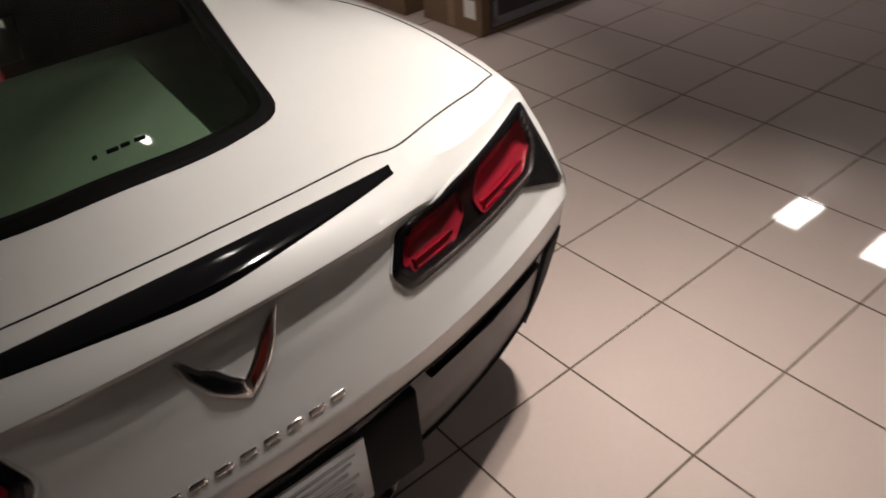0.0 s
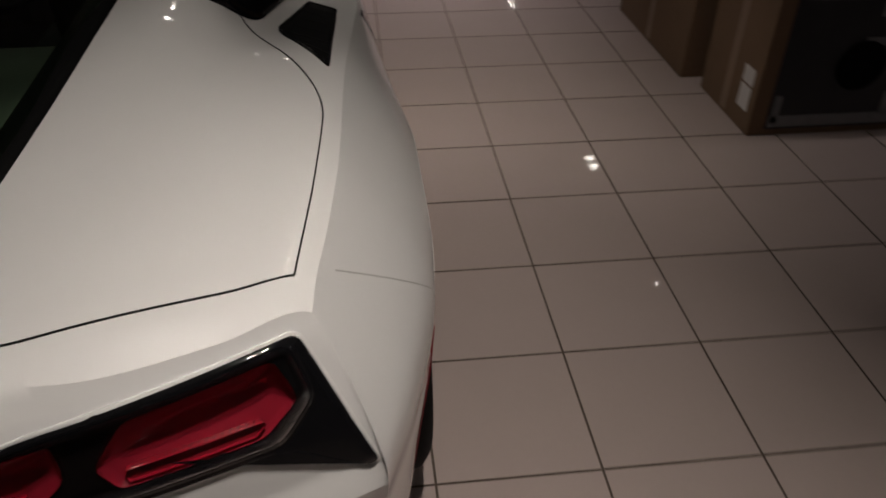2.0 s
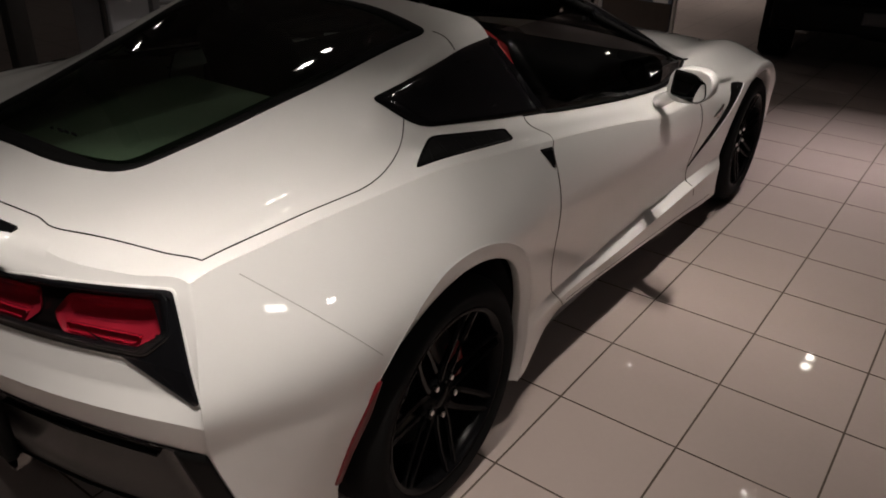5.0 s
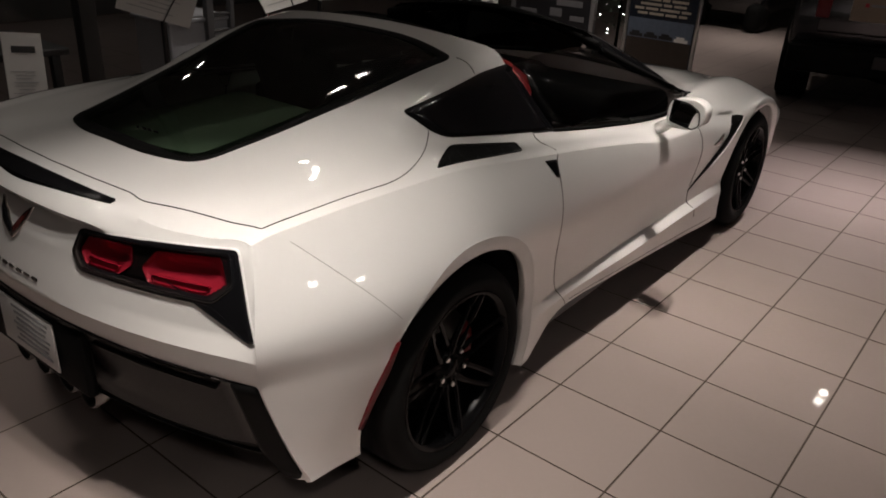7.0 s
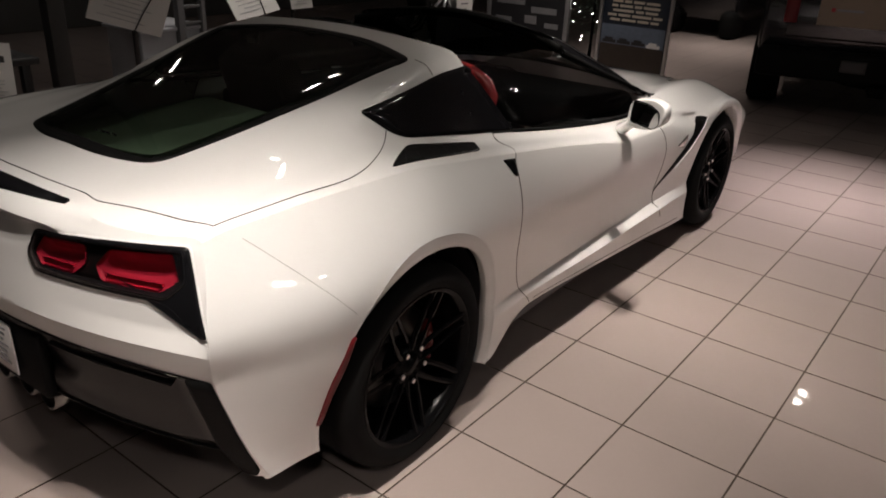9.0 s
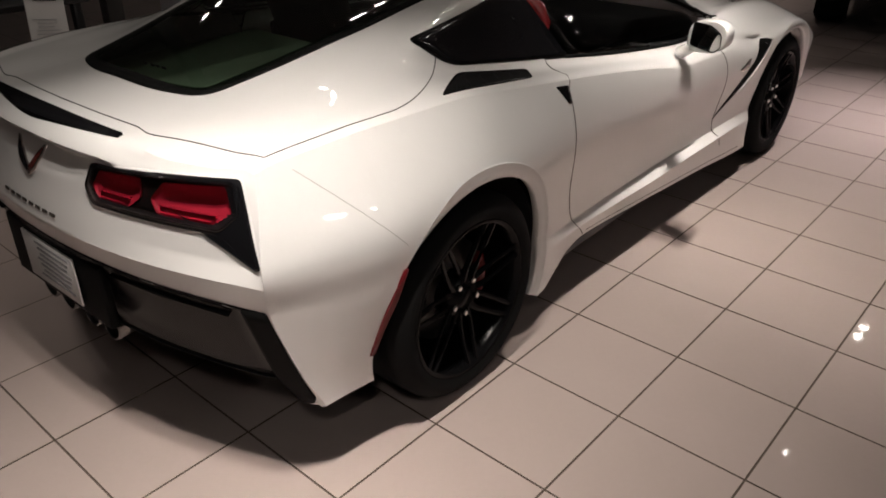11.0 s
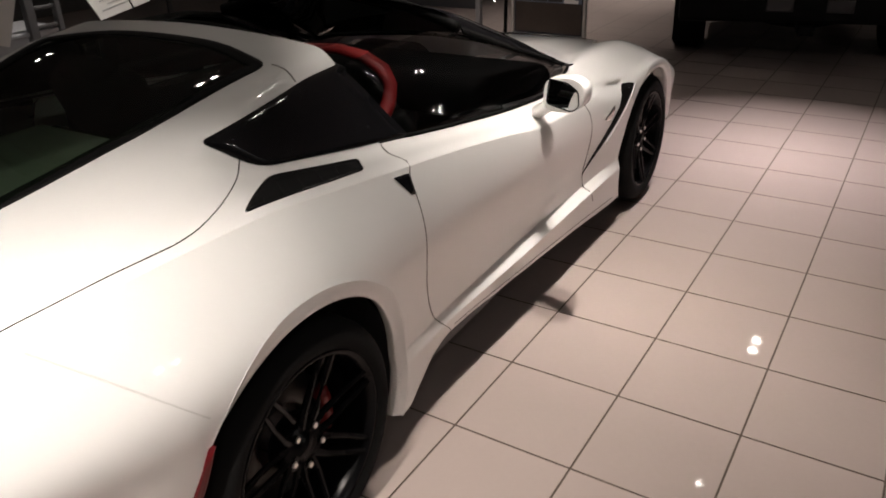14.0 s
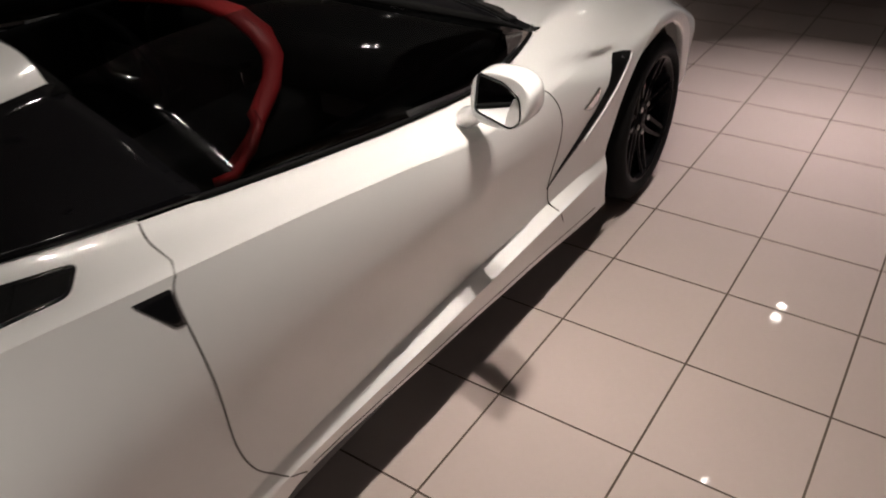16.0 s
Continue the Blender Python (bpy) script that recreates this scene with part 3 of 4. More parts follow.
add_pane("rear_window", REAR_PANE, "top", 0.045, REAR_GLASS, "sloping rear window with a black border")
add_pane("windscreen", WIND_PANE, "top", 0.03, WIND_GLASS, "raked windscreen with black border")
for k, w in enumerate((0.008, 0.02, 0.016, 0.02)):
    x0 = 0.0 + 0.024 * k
    part("glass_mark", patch_bm(rounded([(x0, -0.455 + 0.003 * k), (x0 + w, -0.454 + 0.003 * k), (x0 + w, -0.450 + 0.003 * k), (x0, -0.451 + 0.003 * k)], 0.002, 0.006), "top", 0.0052, rings=2, skirt=0.0005), VENT_BLACK, car)
QUARTER = rounded([(0.088, 1.055, 0.02), (0.456, 1.125), (0.605, 1.136, 0.01), (0.66, 1.05), (0.735, 0.906, 0.01), (0.592, 0.924), (0.3, 0.956), (0.19, 0.969, 0.05)], 0.05, 0.025)
for flip in (False, True):
    part("quarter_window", patch_bm(QUARTER, "side", 0.003, mirror=flip, rings=5), GLOSS_BLACK, car, "black quarter window behind the door")
    part("belt_seal", seam_bm([(0.72, 0.908), (1.0, 0.870), (1.35, 0.828), (1.65, 0.803), (1.85, 0.820), (2.0, 0.836)], "side", 0.013, 0.003, mirror=flip), VENT_BLACK, car, "black rubber seal along the door top")
    part("pillar_trim", seam_bm([(1.33, 1.103), (1.6, 1.0), (1.9, 0.888), (2.02, 0.838)], "side", 0.026, 0.003, mirror=flip), VENT_BLACK, car, "black windscreen pillar")
DOOR_PANE = rounded([(0.665, 1.05), (0.63, 1.13, 0.01), (0.8, 1.144), (1.1, 1.139), (1.33, 1.095), (1.6, 0.99), (1.9, 0.878), (1.98, 0.845, 0.01), (1.85, 0.822), (1.65, 0.805), (1.35, 0.83), (1.0, 0.873), (0.74, 0.908, 0.01)], 0.03, 0.03)
for flip in (False, True):
    part("door_glass", patch_bm(DOOR_PANE, "side", 0.001, mirror=flip, skirt=0.0, rings=4), DARK_GLASS, car, "frameless tinted door glass")
for flip in (False, True):
    part("hood_vent", patch_bm(HOOD_VENT, "top", 0.002, mirror=flip, rings=4), VENT_BLACK, car, "dark louvre in the bonnet")
part("hoop_trim", tube_bm([(x, 0.61 + 0.03 * (1 - (x / 0.6) ** 2), 1.125 + 0.085 * (1 - (x / 0.6) ** 2) - 0.012) for x in np.linspace(-0.6, 0.6, 25)], 0.018, 8), VENT_BLACK, car, "black trim under the roof hoop")
part("header_rail", tube_bm([(x, 1.318 + 0.05 * (1 - (x / 0.58) ** 2), 1.112 + 0.085 * (1 - (x / 0.58) ** 2)) for x in np.linspace(-0.58, 0.58, 25)], 0.022, 8), VENT_BLACK, car, "black windscreen header")

# shut lines
HATCH_LINE = [(0.60, 0.172), (0.66, 0.085), (0.71, 0.0), (0.746, -0.09), (0.762, -0.17), (0.761, -0.25), (0.746, -0.42), (0.722, -0.598)]
for flip in (False, True):
    part("panel_gap", seam_bm(HATCH_LINE, "top", 0.0024, mirror=flip), GAP, car)
    part("panel_gap", seam_bm([(0.722, -0.598), (0.60, -0.637), (0.48, -0.676), (0.42, -0.694), (0.385, -0.698), (0.345, -0.692), (0.30, -0.695), (0.16, -0.708), (0.0, -0.715)], "top", 0.0028, mirror=flip), GAP, car)
    part("panel_gap", seam_bm([(-0.555, 0.903), (-0.48, 0.825), (-0.40, 0.738), (-0.33, 0.66)], "side", 0.0017, 0.0006, mirror=flip), FAINT_GAP, car)
    part("panel_gap", seam_bm([(0.50, 0.432), (0.54, 0.437), (0.578, 0.432)], "top", 0.004, mirror=flip), DOOR_GAP, car)
    part("panel_gap", seam_bm([(0.60, 0.917), (0.585, 0.90), (0.545, 0.872), (0.535, 0.82), (0.54, 0.70), (0.56, 0.52), (0.60, 0.40), (0.66, 0.315), (0.72, 0.26), (0.74, 0.238)], "side", 0.0032, mirror=flip), DOOR_GAP, car)
    part("panel_gap", seam_bm([(1.66, 0.80), (1.78, 0.775), (1.88, 0.70), (1.925, 0.61), (1.92, 0.50), (1.885, 0.40), (1.90, 0.33), (1.94, 0.26)], "side", 0.003, mirror=flip), DOOR_GAP, car)

# tail: spoiler blade, lamps, badge, letters
BLADE = material("blade_black", (0.006, 0.006, 0.007), rough=0.09, spec=0.3, rough_vary=0.04)
top_y = spline([p.x for p in TOP], [p.y for p in TOP])
top_z = spline([p.x for p in TOP], [p.z for p in TOP])
blade_rows = []
for x in np.linspace(-0.353, 0.353, 49):
    back, zt = top_y(abs(x)) - 0.012, top_z(abs(x))
    front = -0.741 - 0.016 * (1 - (x / 0.353) ** 2)
    slim = 1 - 0.5 * abs(x / 0.353) ** 7
    back = front + (back - front) * (0.3 + 0.7 * slim)
    blade_rows.append([(x, front, zt - 0.02 * slim), (x, front, zt + 0.0085), (x, front - 0.004, zt + 0.0095), (x, back + 0.008, zt + 0.004), (x, back, zt - 0.001), (x, back - 0.006 * slim, zt - 0.03 * slim), (x, back + 0.012, zt - 0.034 * slim)])
blade = rows_bm(blade_rows, closed=True, cap=True)
for e in blade.edges:
    e.smooth = e.calc_face_angle(0) < 0.5
part("spoiler_blade", blade, BLADE, car, "black spoiler insert on the tail lip")
DEEP = -0.026
LAMP_BLACK = material("lamp_inside_black", (0.008, 0.006, 0.006), rough=0.25, spec=0.3)
for flip in (False, True):
    part("lamp_rim", ring_bm(inset(LAMP, -0.004), inset(LAMP, 0.002), "rear", 0.002, mirror=flip), PAINT, car)
    bm = patch_bm(LAMP, "rear", 0.005, mirror=flip, rings=16)
    hollow = [f for f in bm.faces if f.normal.y < -0.2 and all(inside((abs(v.co.x), v.co.z), CAVITY) for v in f.verts)]
    bmesh.ops.delete(bm, geom=hollow, context="FACES")
    lamp = part("tail_lamp", bm, GLOSS_BLACK, car, "black tail lamp housing with two recessed red lenses")
    part("lens_frame", ring_bm(inset(CAVITY, -0.010), inset(CAVITY, 0.003), "rear", 0.0065, mirror=flip), GLOSS_BLACK, lamp)
    wall = [[on_skin(p, "rear", h)[0] for p in inset(CAVITY, g)] for g, h in ((0.002, 0.006), (0.003, -0.012), (0.006, DEEP))]
    bm = outwards(rows_bm(wall, closed=True), "rear")
    part("lamp_bowl", flip_x(bm) if flip else bm, LAMP_BLACK, lamp)
    part("lamp_back", patch_bm(inset(CAVITY, 0.004), "rear", DEEP, mirror=flip, rings=8, skirt=0.0), LAMP_BLACK, lamp)
    for lens in ([(0.328, 0.862), (0.302, 0.818), (0.322, 0.79), (0.43, 0.789), (0.468, 0.822), (0.462, 0.868)],
                 [(0.532, 0.87), (0.497, 0.824), (0.518, 0.79), (0.675, 0.79), (0.716, 0.822), (0.702, 0.882)]):
        edge = rounded(lens, 0.01, 0.012)
        bm = patch_bm(edge, "rear", -0.004, mirror=flip, rings=8, skirt=0.0)
        for v in bm.verts:
            near_edge = min((Vector((abs(v.co.x), v.co.z)) - p).length for p in edge)
            v.co.y += 0.019 * fade(0.0, 0.036, near_edge)
        part("lens", bm, RED_LENS, lamp, "red hollow lens")
        x0, x1 = min(p.x for p in edge), max(p.x for p in edge)
        part("light_bar", patch_bm(rounded([(x0 + 0.028, 0.795), (x1 - 0.048, 0.795), (x1 - 0.036, 0.806), (x1 - 0.038, 0.811), (x0 + 0.026, 0.811)], 0.004, 0.012), "rear", -0.0185, mirror=flip, rings=4, skirt=0.0), RED_DARK, lamp, "ribbed red light bar")
    part("lens_divider", patch_bm(rounded([(0.462, 0.872), (0.534, 0.874), (0.499, 0.824), (0.517, 0.788), (0.432, 0.786), (0.466, 0.822)], 0.004, 0.012), "rear", -0.004, mirror=flip, rings=3, skirt=0.016), LAMP_BLACK, lamp)
    cover = part("lamp_cover", patch_bm(inset(CAVITY, -0.004), "rear", 0.0085, mirror=flip, rings=8, skirt=0.001), LAMP_GLASS, lamp, "clear smoked cover")
    cover.visible_shadow = False
    part("side_marker", patch_bm(rounded([(a - 0.009, b) for a, b in ((-0.334, 0.592), (-0.319, 0.59), (-0.352, 0.50), (-0.385, 0.42), (-0.413, 0.338), (-0.430, 0.338), (-0.401, 0.44), (-0.367, 0.52))][::-1], 0.006, 0.02), "side", 0.004, mirror=flip, rings=3), RED_MARKER, car, "thin red side marker")
    gill = part("quarter_vent", ring_bm(GILL := rounded([(0.777, -0.012, 0.02), (0.672, 0.185, 0.04), (0.735, 0.475), (0.80, 0.415), (0.795, 0.3)], 0.02, 0.015), inset(GILL, 0.006), "top", 0.003, mirror=flip), GLOSS_BLACK, car, "black vent behind the door")
    part("vent_mesh", patch_bm(inset(GILL, 0.004), "top", 0.0015, mirror=flip, rings=4, skirt=0.0), GAP, gill)
    for k in range(5):
        y0 = 0.05 + k * 0.07
        part("vent_bar", seam_bm([(max(0.706 + 0.004 * k, 0.792 - 0.53 * (y0 + 0.062)), y0 + 0.05), (0.776, y0 + 0.006)], "top", 0.004, 0.0022, mirror=flip), VENT_BLACK, gill)
    part("door_latch", patch_bm(rounded([(0.468, 0.881), (0.538, 0.872), (0.534, 0.815), (0.514, 0.819)], 0.006, 0.012), "side", 0.002, mirror=flip, rings=3), GLOSS_BLACK, car, "dark triangular door release recess")
    vent = part("fender_vent", patch_bm(rounded([(2.30, 0.706), (2.34, 0.704), (2.385, 0.692), (2.31, 0.628), (2.2, 0.557), (2.05, 0.475), (1.875, 0.398), (2.01, 0.480), (2.14, 0.566), (2.245, 0.642)], 0.006, 0.02), "side", 0.003, mirror=flip, rings=4), VENT_BLACK, car, "black slanting vent behind the front wheel")
    part("vent_edge", seam_bm([(2.385, 0.688), (2.325, 0.630), (2.215, 0.553), (2.09, 0.482)], "side", 0.012, 0.007, mirror=flip), PAINT, vent, "white raised edge of the vent")
    part("badge", patch_bm(rounded([(2.06, 0.60), (2.10, 0.615), (2.16, 0.64), (2.15, 0.60), (2.11, 0.585)], 0.004, 0.01), "side", 0.006, mirror=flip, rings=3), CHROME, car, "small chrome fender badge")
    part("skirt_edge", seam_bm([(0.76, 0.25), (1.2, 0.23), (1.8, 0.199), (2.2, 0.178)], "side", 0.0034, 0.001, mirror=flip), DOOR_GAP, car, "black seam along the sill")

emblem = part("emblem", patch_bm(rounded([(0.0, 0.770), (0.034, 0.797), (0.062, 0.833), (0.083, 0.872), (0.07, 0.868), (0.046, 0.848), (0.014, 0.812), (0.0, 0.800)], 0.004, 0.01), "rear", 0.004, rings=4), CHROME, car, "chrome winged emblem")
part("emblem_wing", patch_bm(rounded([(0.0, 0.770), (0.001, 0.800), (-0.016, 0.815), (-0.036, 0.838), (-0.052, 0.845), (-0.072, 0.868), (-0.078, 0.866), (-0.070, 0.838), (-0.05, 0.806), (-0.024, 0.784)], 0.004, 0.01), "rear", 0.0045, rings=4), CHROME, emblem)
part("emblem_inlay", patch_bm(rounded([(0.006, 0.783), (0.03, 0.803), (0.054, 0.835), (0.07, 0.862), (0.05, 0.845), (0.022, 0.813), (0.007, 0.800)], 0.003, 0.008), "rear", 0.007, rings=3, skirt=0.002), BADGE_RED, emblem, "dark red inlay")
part("emblem_inlay", patch_bm(rounded([(-0.004, 0.784), (-0.006, 0.799), (-0.02, 0.810), (-0.038, 0.830), (-0.056, 0.838), (-0.066, 0.85), (-0.062, 0.832), (-0.044, 0.806), (-0.022, 0.79)], 0.003, 0.008), "rear", 0.0075, rings=3, skirt=0.002), GLOSS_BLACK, emblem, "black inlay")
for k in range(8):
    x0 = -0.165 + k * 0.039
    part("name_bar", patch_bm(rounded([(x0, 0.688), (x0 + 0.027, 0.688), (x0 + 0.027, 0.698), (x0, 0.698)], 0.003, 0.008), "rear", 0.0025, rings=2, skirt=0.003), CHROME, car, "plain chrome bar in the row across the tail")

# lower apron
apron = part("rear_apron", ring_bm(APRON, inset(APRON, 0.005), "rear", 0.002), VENT_BLACK, car, "black lower rear apron")
part("apron_panel", patch_bm(inset(APRON, 0.003), "rear", -0.003, skirt=0.0, rings=8), GREY_PLASTIC, apron, "dark grey recessed panel")
for s in (1, -1):
    part("apron_leg", patch_bm(rounded([(0.742, 0.585), (0.808, 0.588), (0.832, 0.27), (0.818, 0.244), (0.785, 0.25), (0.755, 0.35)], 0.01, 0.02), "rear", 0.004, mirror=s < 0, rings=5), VENT_BLACK, apron)
    # thin black rod stands in for the shade in a faint level recess
    part("apron_louvre", tube_bm([(s * x, y, z) for x, y, z in ((0.32, -0.838, 0.568), (0.5, -0.806, 0.565), (0.70, -0.742, 0.555))], 0.007, 8, flat=0.6), VENT_BLACK, apron)
    for k in range(2):
        tip_rows = [(0.0, 0.03), (0.0, 0.045), (0.1, 0.047), (0.1, 0.041), (0.02, 0.04)]
        bm = lathe_x(tip_rows, 24)
        for v in bm.verts:
            v.co = Vector((v.co.y + s * (0.07 + 0.115 * k), -0.715 - v.co.x, v.co.z + 0.33))
        part("exhaust_tip", bm, DARK_CHROME, car, "round chrome exhaust outlet")
part("plate_panel", box_bm(0, -0.838, 0.475, 0.56, 0.03, 0.2, 0.008), VENT_BLACK, apron, "black plate recess")
plate = part("plate", box_bm(0, -0.862, 0.485, 0.305, 0.006, 0.155, 0.002), PLATE, car, "white paper dealer plate")
for k in range(7):
    part("plate_bar", box_bm(0.03, -0.8665, 0.545 - k * 0.018, 0.20 - 0.02 * (k % 3), 0.002, 0.007), PRINT_GREY, plate)

# black sheet closes the opening, in place of the deep shade below the apron
part("diffuser", rows_bm([[(x, -0.785 + 0.15 * abs(x / 0.8) ** 2.2, 0.36 - 0.008 * abs(x)) for x in np.linspace(-0.73, 0.73, 13)], [(x, -0.42, 0.18) for x in np.linspace(-0.73, 0.73, 13)]]), VENT_BLACK, apron, "black underside behind the apron")

# mirrors
for s in (1, -1):
    bm = bmesh.new()
    bmesh.ops.create_uvsphere(bm, u_segments=28, v_segments=18, radius=1.0)
    for v in bm.verts:
        sx, sy, sz = (math.copysign(abs(c) ** 0.62, c) for c in v.co)
        y = max(sy, -0.45) * 0.07
        taper = 1.0 - 0.25 * (sx > 0) * sx * sx
        v.co = Vector((s * (0.968 + sx * 0.09), 1.43 + y - 0.024 * sx + (0.01 * (sz - 1) if sy < 0 else 0), 0.89 + sz * 0.062 * taper + 0.010 * sx))
    if s < 0:
        bmesh.ops.reverse_faces(bm, faces=bm.faces)
    shell = part("mirror", bm, PAINT, car, "white door mirror")
    loop = rounded([(0.968 + 0.78 * (a - 0.985), 0.89 + 0.79 * (b - 0.895)) for a, b in ((0.893, 0.842), (1.04, 0.828), (1.078, 0.86), (1.066, 0.925), (1.0, 0.955), (0.895, 0.957))], 0.016, 0.016)
    face = lambda pts, y: [(s * p[0], y - 0.024 * (p[0] - 0.968) / 0.09 + 0.16 * (p[1] - 0.938), p[1]) for p in pts]
    part("mirror_rim", rows_bm([face(loop, 1.408), face(loop, 1.394), face(inset(loop, 0.004), 1.392), face(inset(loop, 0.005), 1.398)], closed=True), GLOSS_BLACK, shell)
    bm = bmesh.new()
    bm.faces.new([bm.verts.new(p) for p in face(inset(loop, 0.003), 1.3955)])
    part("mirror_glass", bm, MIRROR, shell, smooth=False)
    part("mirror_stalk", tube_bm([(s * 0.84, 1.465, 0.795), (s * 0.88, 1.452, 0.822), (s * 0.93, 1.44, 0.86)], [0.036, 0.031, 0.028], 12, flat=0.75), PAINT, shell)


# wheels
def wheel(name, hub, radius, width, rim_r, outer_x, s):
    y, z = hub
    w = new(name)
    w.parent = car
    w.matrix_local = pose(s * outer_x, y, z, 0, 0, 0 if s > 0 else 180)
    tagged(w, "black multi-spoke alloy wheel with a low-profile tyre")
    h = width
    tyre_rows = [(-0.012, rim_r - 0.004), (0.0, rim_r + 0.012), (0.002, rim_r + 0.035), (-0.004, radius - 0.03), (-0.02, radius - 0.01), (-0.04, radius - 0.002), (-h * 0.3, radius), (-h * 0.31, radius - 0.007),
                 (-h * 0.34, radius - 0.007), (-h * 0.35, radius), (-h * 0.65, radius), (-h * 0.66, radius - 0.007), (-h * 0.69, radius - 0.007), (-h * 0.7, radius), (-h + 0.03, radius - 0.004), (-h, radius - 0.03), (-h + 0.01, rim_r)]
    part("tyre", lathe_x(tyre_rows, 72), RUBBER, w)
    part("rim", lathe_x([(-0.014, rim_r + 0.002), (-0.006, rim_r), (-0.008, rim_r - 0.012), (-0.03, rim_r - 0.022), (-0.1, rim_r - 0.035), (-h + 0.02, rim_r - 0.02)], 72), RIM, w)
    for k in range(14):  # seven pairs that draw together at the rim
        mid, way = 2 * math.pi * (k // 2) / 7 + 0.3, 1 if k % 2 else -1
        at = lambda r, ang, x: (x, r * math.cos(ang), r * math.sin(ang))
        part("spoke", tube_bm([at(0.052, mid + way * 0.34, -0.055), at(0.10, mid + way * 0.25, -0.046), at(rim_r * 0.66, mid + way * 0.14, -0.035), at(rim_r - 0.012, mid + way * 0.075, -0.02)], [0.011, 0.008, 0.007, 0.008], 6, flat=1.3), RIM, w, smooth=False)
    part("hub_cap", lathe_x([(-0.1, 0.078), (-0.06, 0.074), (-0.045, 0.068), (-0.045, 0.036), (-0.036, 0.034), (-0.034, 0.0005)], 32), RIM, w)
    for k in range(5):
        a = 2 * math.pi * k / 5 + 0.93
        bm = lathe_x([(-0.05, 0.0105), (-0.036, 0.0105), (-0.032, 0.008), (-0.032, 0.0004)], 6)
        for v in bm.verts:
            v.co += Vector((0, 0.057 * math.cos(a), 0.057 * math.sin(a)))
        part("lug_nut", bm, CHROME, w, smooth=False)
    part("brake_disc", lathe_x([(-0.12, 0.09), (-0.115, 0.17), (-0.13, 0.172), (-0.14, 0.09)], 48), DISC, w)
    arc = [(-0.105, 0.15 * math.cos(t), 0.15 * math.sin(t)) for t in np.linspace(-0.4, 0.45, 7)]
    part("brake_caliper", tube_bm(arc, 0.024, 8), CALIPER, w, "red brake caliper")
    return w


for s in (1, -1):
    wheel("wheel", REAR_HUB, 0.338, 0.285, 0.262, 0.928, s)
    wheel("wheel", FRONT_HUB, 0.328, 0.245, 0.247, 0.93, s)
    for (hy, hz), r in ARCHES:
        arc = [(hy + (r + 0.012) * math.cos(t), hz + (r + 0.012) * math.sin(t)) for t in np.linspace(-0.30, math.pi + 0.22, 40)]
        bm = rows_bm([[(s * 0.85, a, b) for a, b in arc], [(s * 0.56, a, b) for a, b in arc]])
        part("wheel_liner", bm, SATIN_BLACK, car)
        lip_rows = []
        for t in np.linspace(-0.43, math.pi + 0.13, 72):
            c, d = math.cos(t), math.sin(t)
            w = flange(t)
            q = [on_skin((hy + (r + g * w) * c, hz + (r + g * w) * d), "side", 0.0)[0] + Vector((h, 0, 0)) for g, h in ((0.1, -0.04), (0.0, -0.016), (0.06, -0.013), (0.5, -0.007), (0.95, -0.0005), (1.0, 0.0007), (1.07, 0.0005), (1.1, -0.004))]
            lip_rows.append([(s * p.x, p.y, p.z) for p in q])
        part("arch_lip", rows_bm(lip_rows), PAINT, car)
        bm = bmesh.new()
        bm.faces.new([bm.verts.new((s * 0.56, a, b)) for a, b in arc])
        part("wheel_well_wall", bm, SATIN_BLACK, car)
bm = box_bm(0, 1.45, 0.19, 1.1, 3.7, 0.06)
box_bm(0, 1.355, 0.19, 1.66, 1.85, 0.05, bm=bm)
part("underbody", bm, SATIN_BLACK, car, smooth=False)

# cabin
part("cargo_floor", box_bm(0, -0.06, 0.865, 1.12, 0.86, 0.02, 0.008), CARPET, car, "pale cargo cover under the rear window")
part("cargo_wall", rows_bm([[(-0.62, -0.6, 0.76), (0.62, -0.6, 0.76)], [(-0.62, -0.58, 0.4), (0.62, -0.58, 0.4)]]), LEATHER, car)
part("cabin_tub", rows_bm([[(-0.7, -0.55, 0.72), (-0.7, 2.1, 0.72)], [(-0.66, -0.55, 0.34), (-0.66, 2.1, 0.34)], [(0.66, -0.55, 0.34), (0.66, 2.1, 0.34)], [(0.7, -0.55, 0.72), (0.7, 2.1, 0.72)]]), LEATHER, car)
part("bulkhead", box_bm(0, 0.42, 0.60, 1.2, 0.06, 0.5, 0.02), LEATHER, car)
part("dashboard", box_bm(0, 1.86, 0.74, 1.3, 0.42, 0.2, 0.07, 4), LEATHER, car, "black dashboard")
part("console", box_bm(0, 1.1, 0.55, 0.24, 1.3, 0.2, 0.04, 3), LEATHER, car)
for s in (1, -1):
    seat = new("seat")
    seat.parent = car
    tagged(seat, "black leather bucket seat")
    part("cushion", box_bm(s * 0.36, 1.0, 0.46, 0.46, 0.5, 0.14, 0.05, 4), LEATHER, seat)
    bm = box_bm(0, 0, 0.32, 0.46, 0.13, 0.62, 0.055, 4)
    for v in bm.verts:
        v.co.x *= 1 - 0.35 * max(0.0, v.co.z - 0.35)
    bm.transform(pose(s * 0.36, 0.68, 0.47, 20, 0, 0))
    part("backrest", bm, LEATHER, seat)
    bm = box_bm(0, 0, 0, 0.25, 0.09, 0.15, 0.04, 4)
    bm.transform(pose(s * 0.36, 0.47, 1.03, 12, 0, 0))
    part("headrest", bm, LEATHER, seat)
    part("door_card", box_bm(s * 0.68, 1.2, 0.66, 0.05, 1.3, 0.4, 0.02), LEATHER, car)
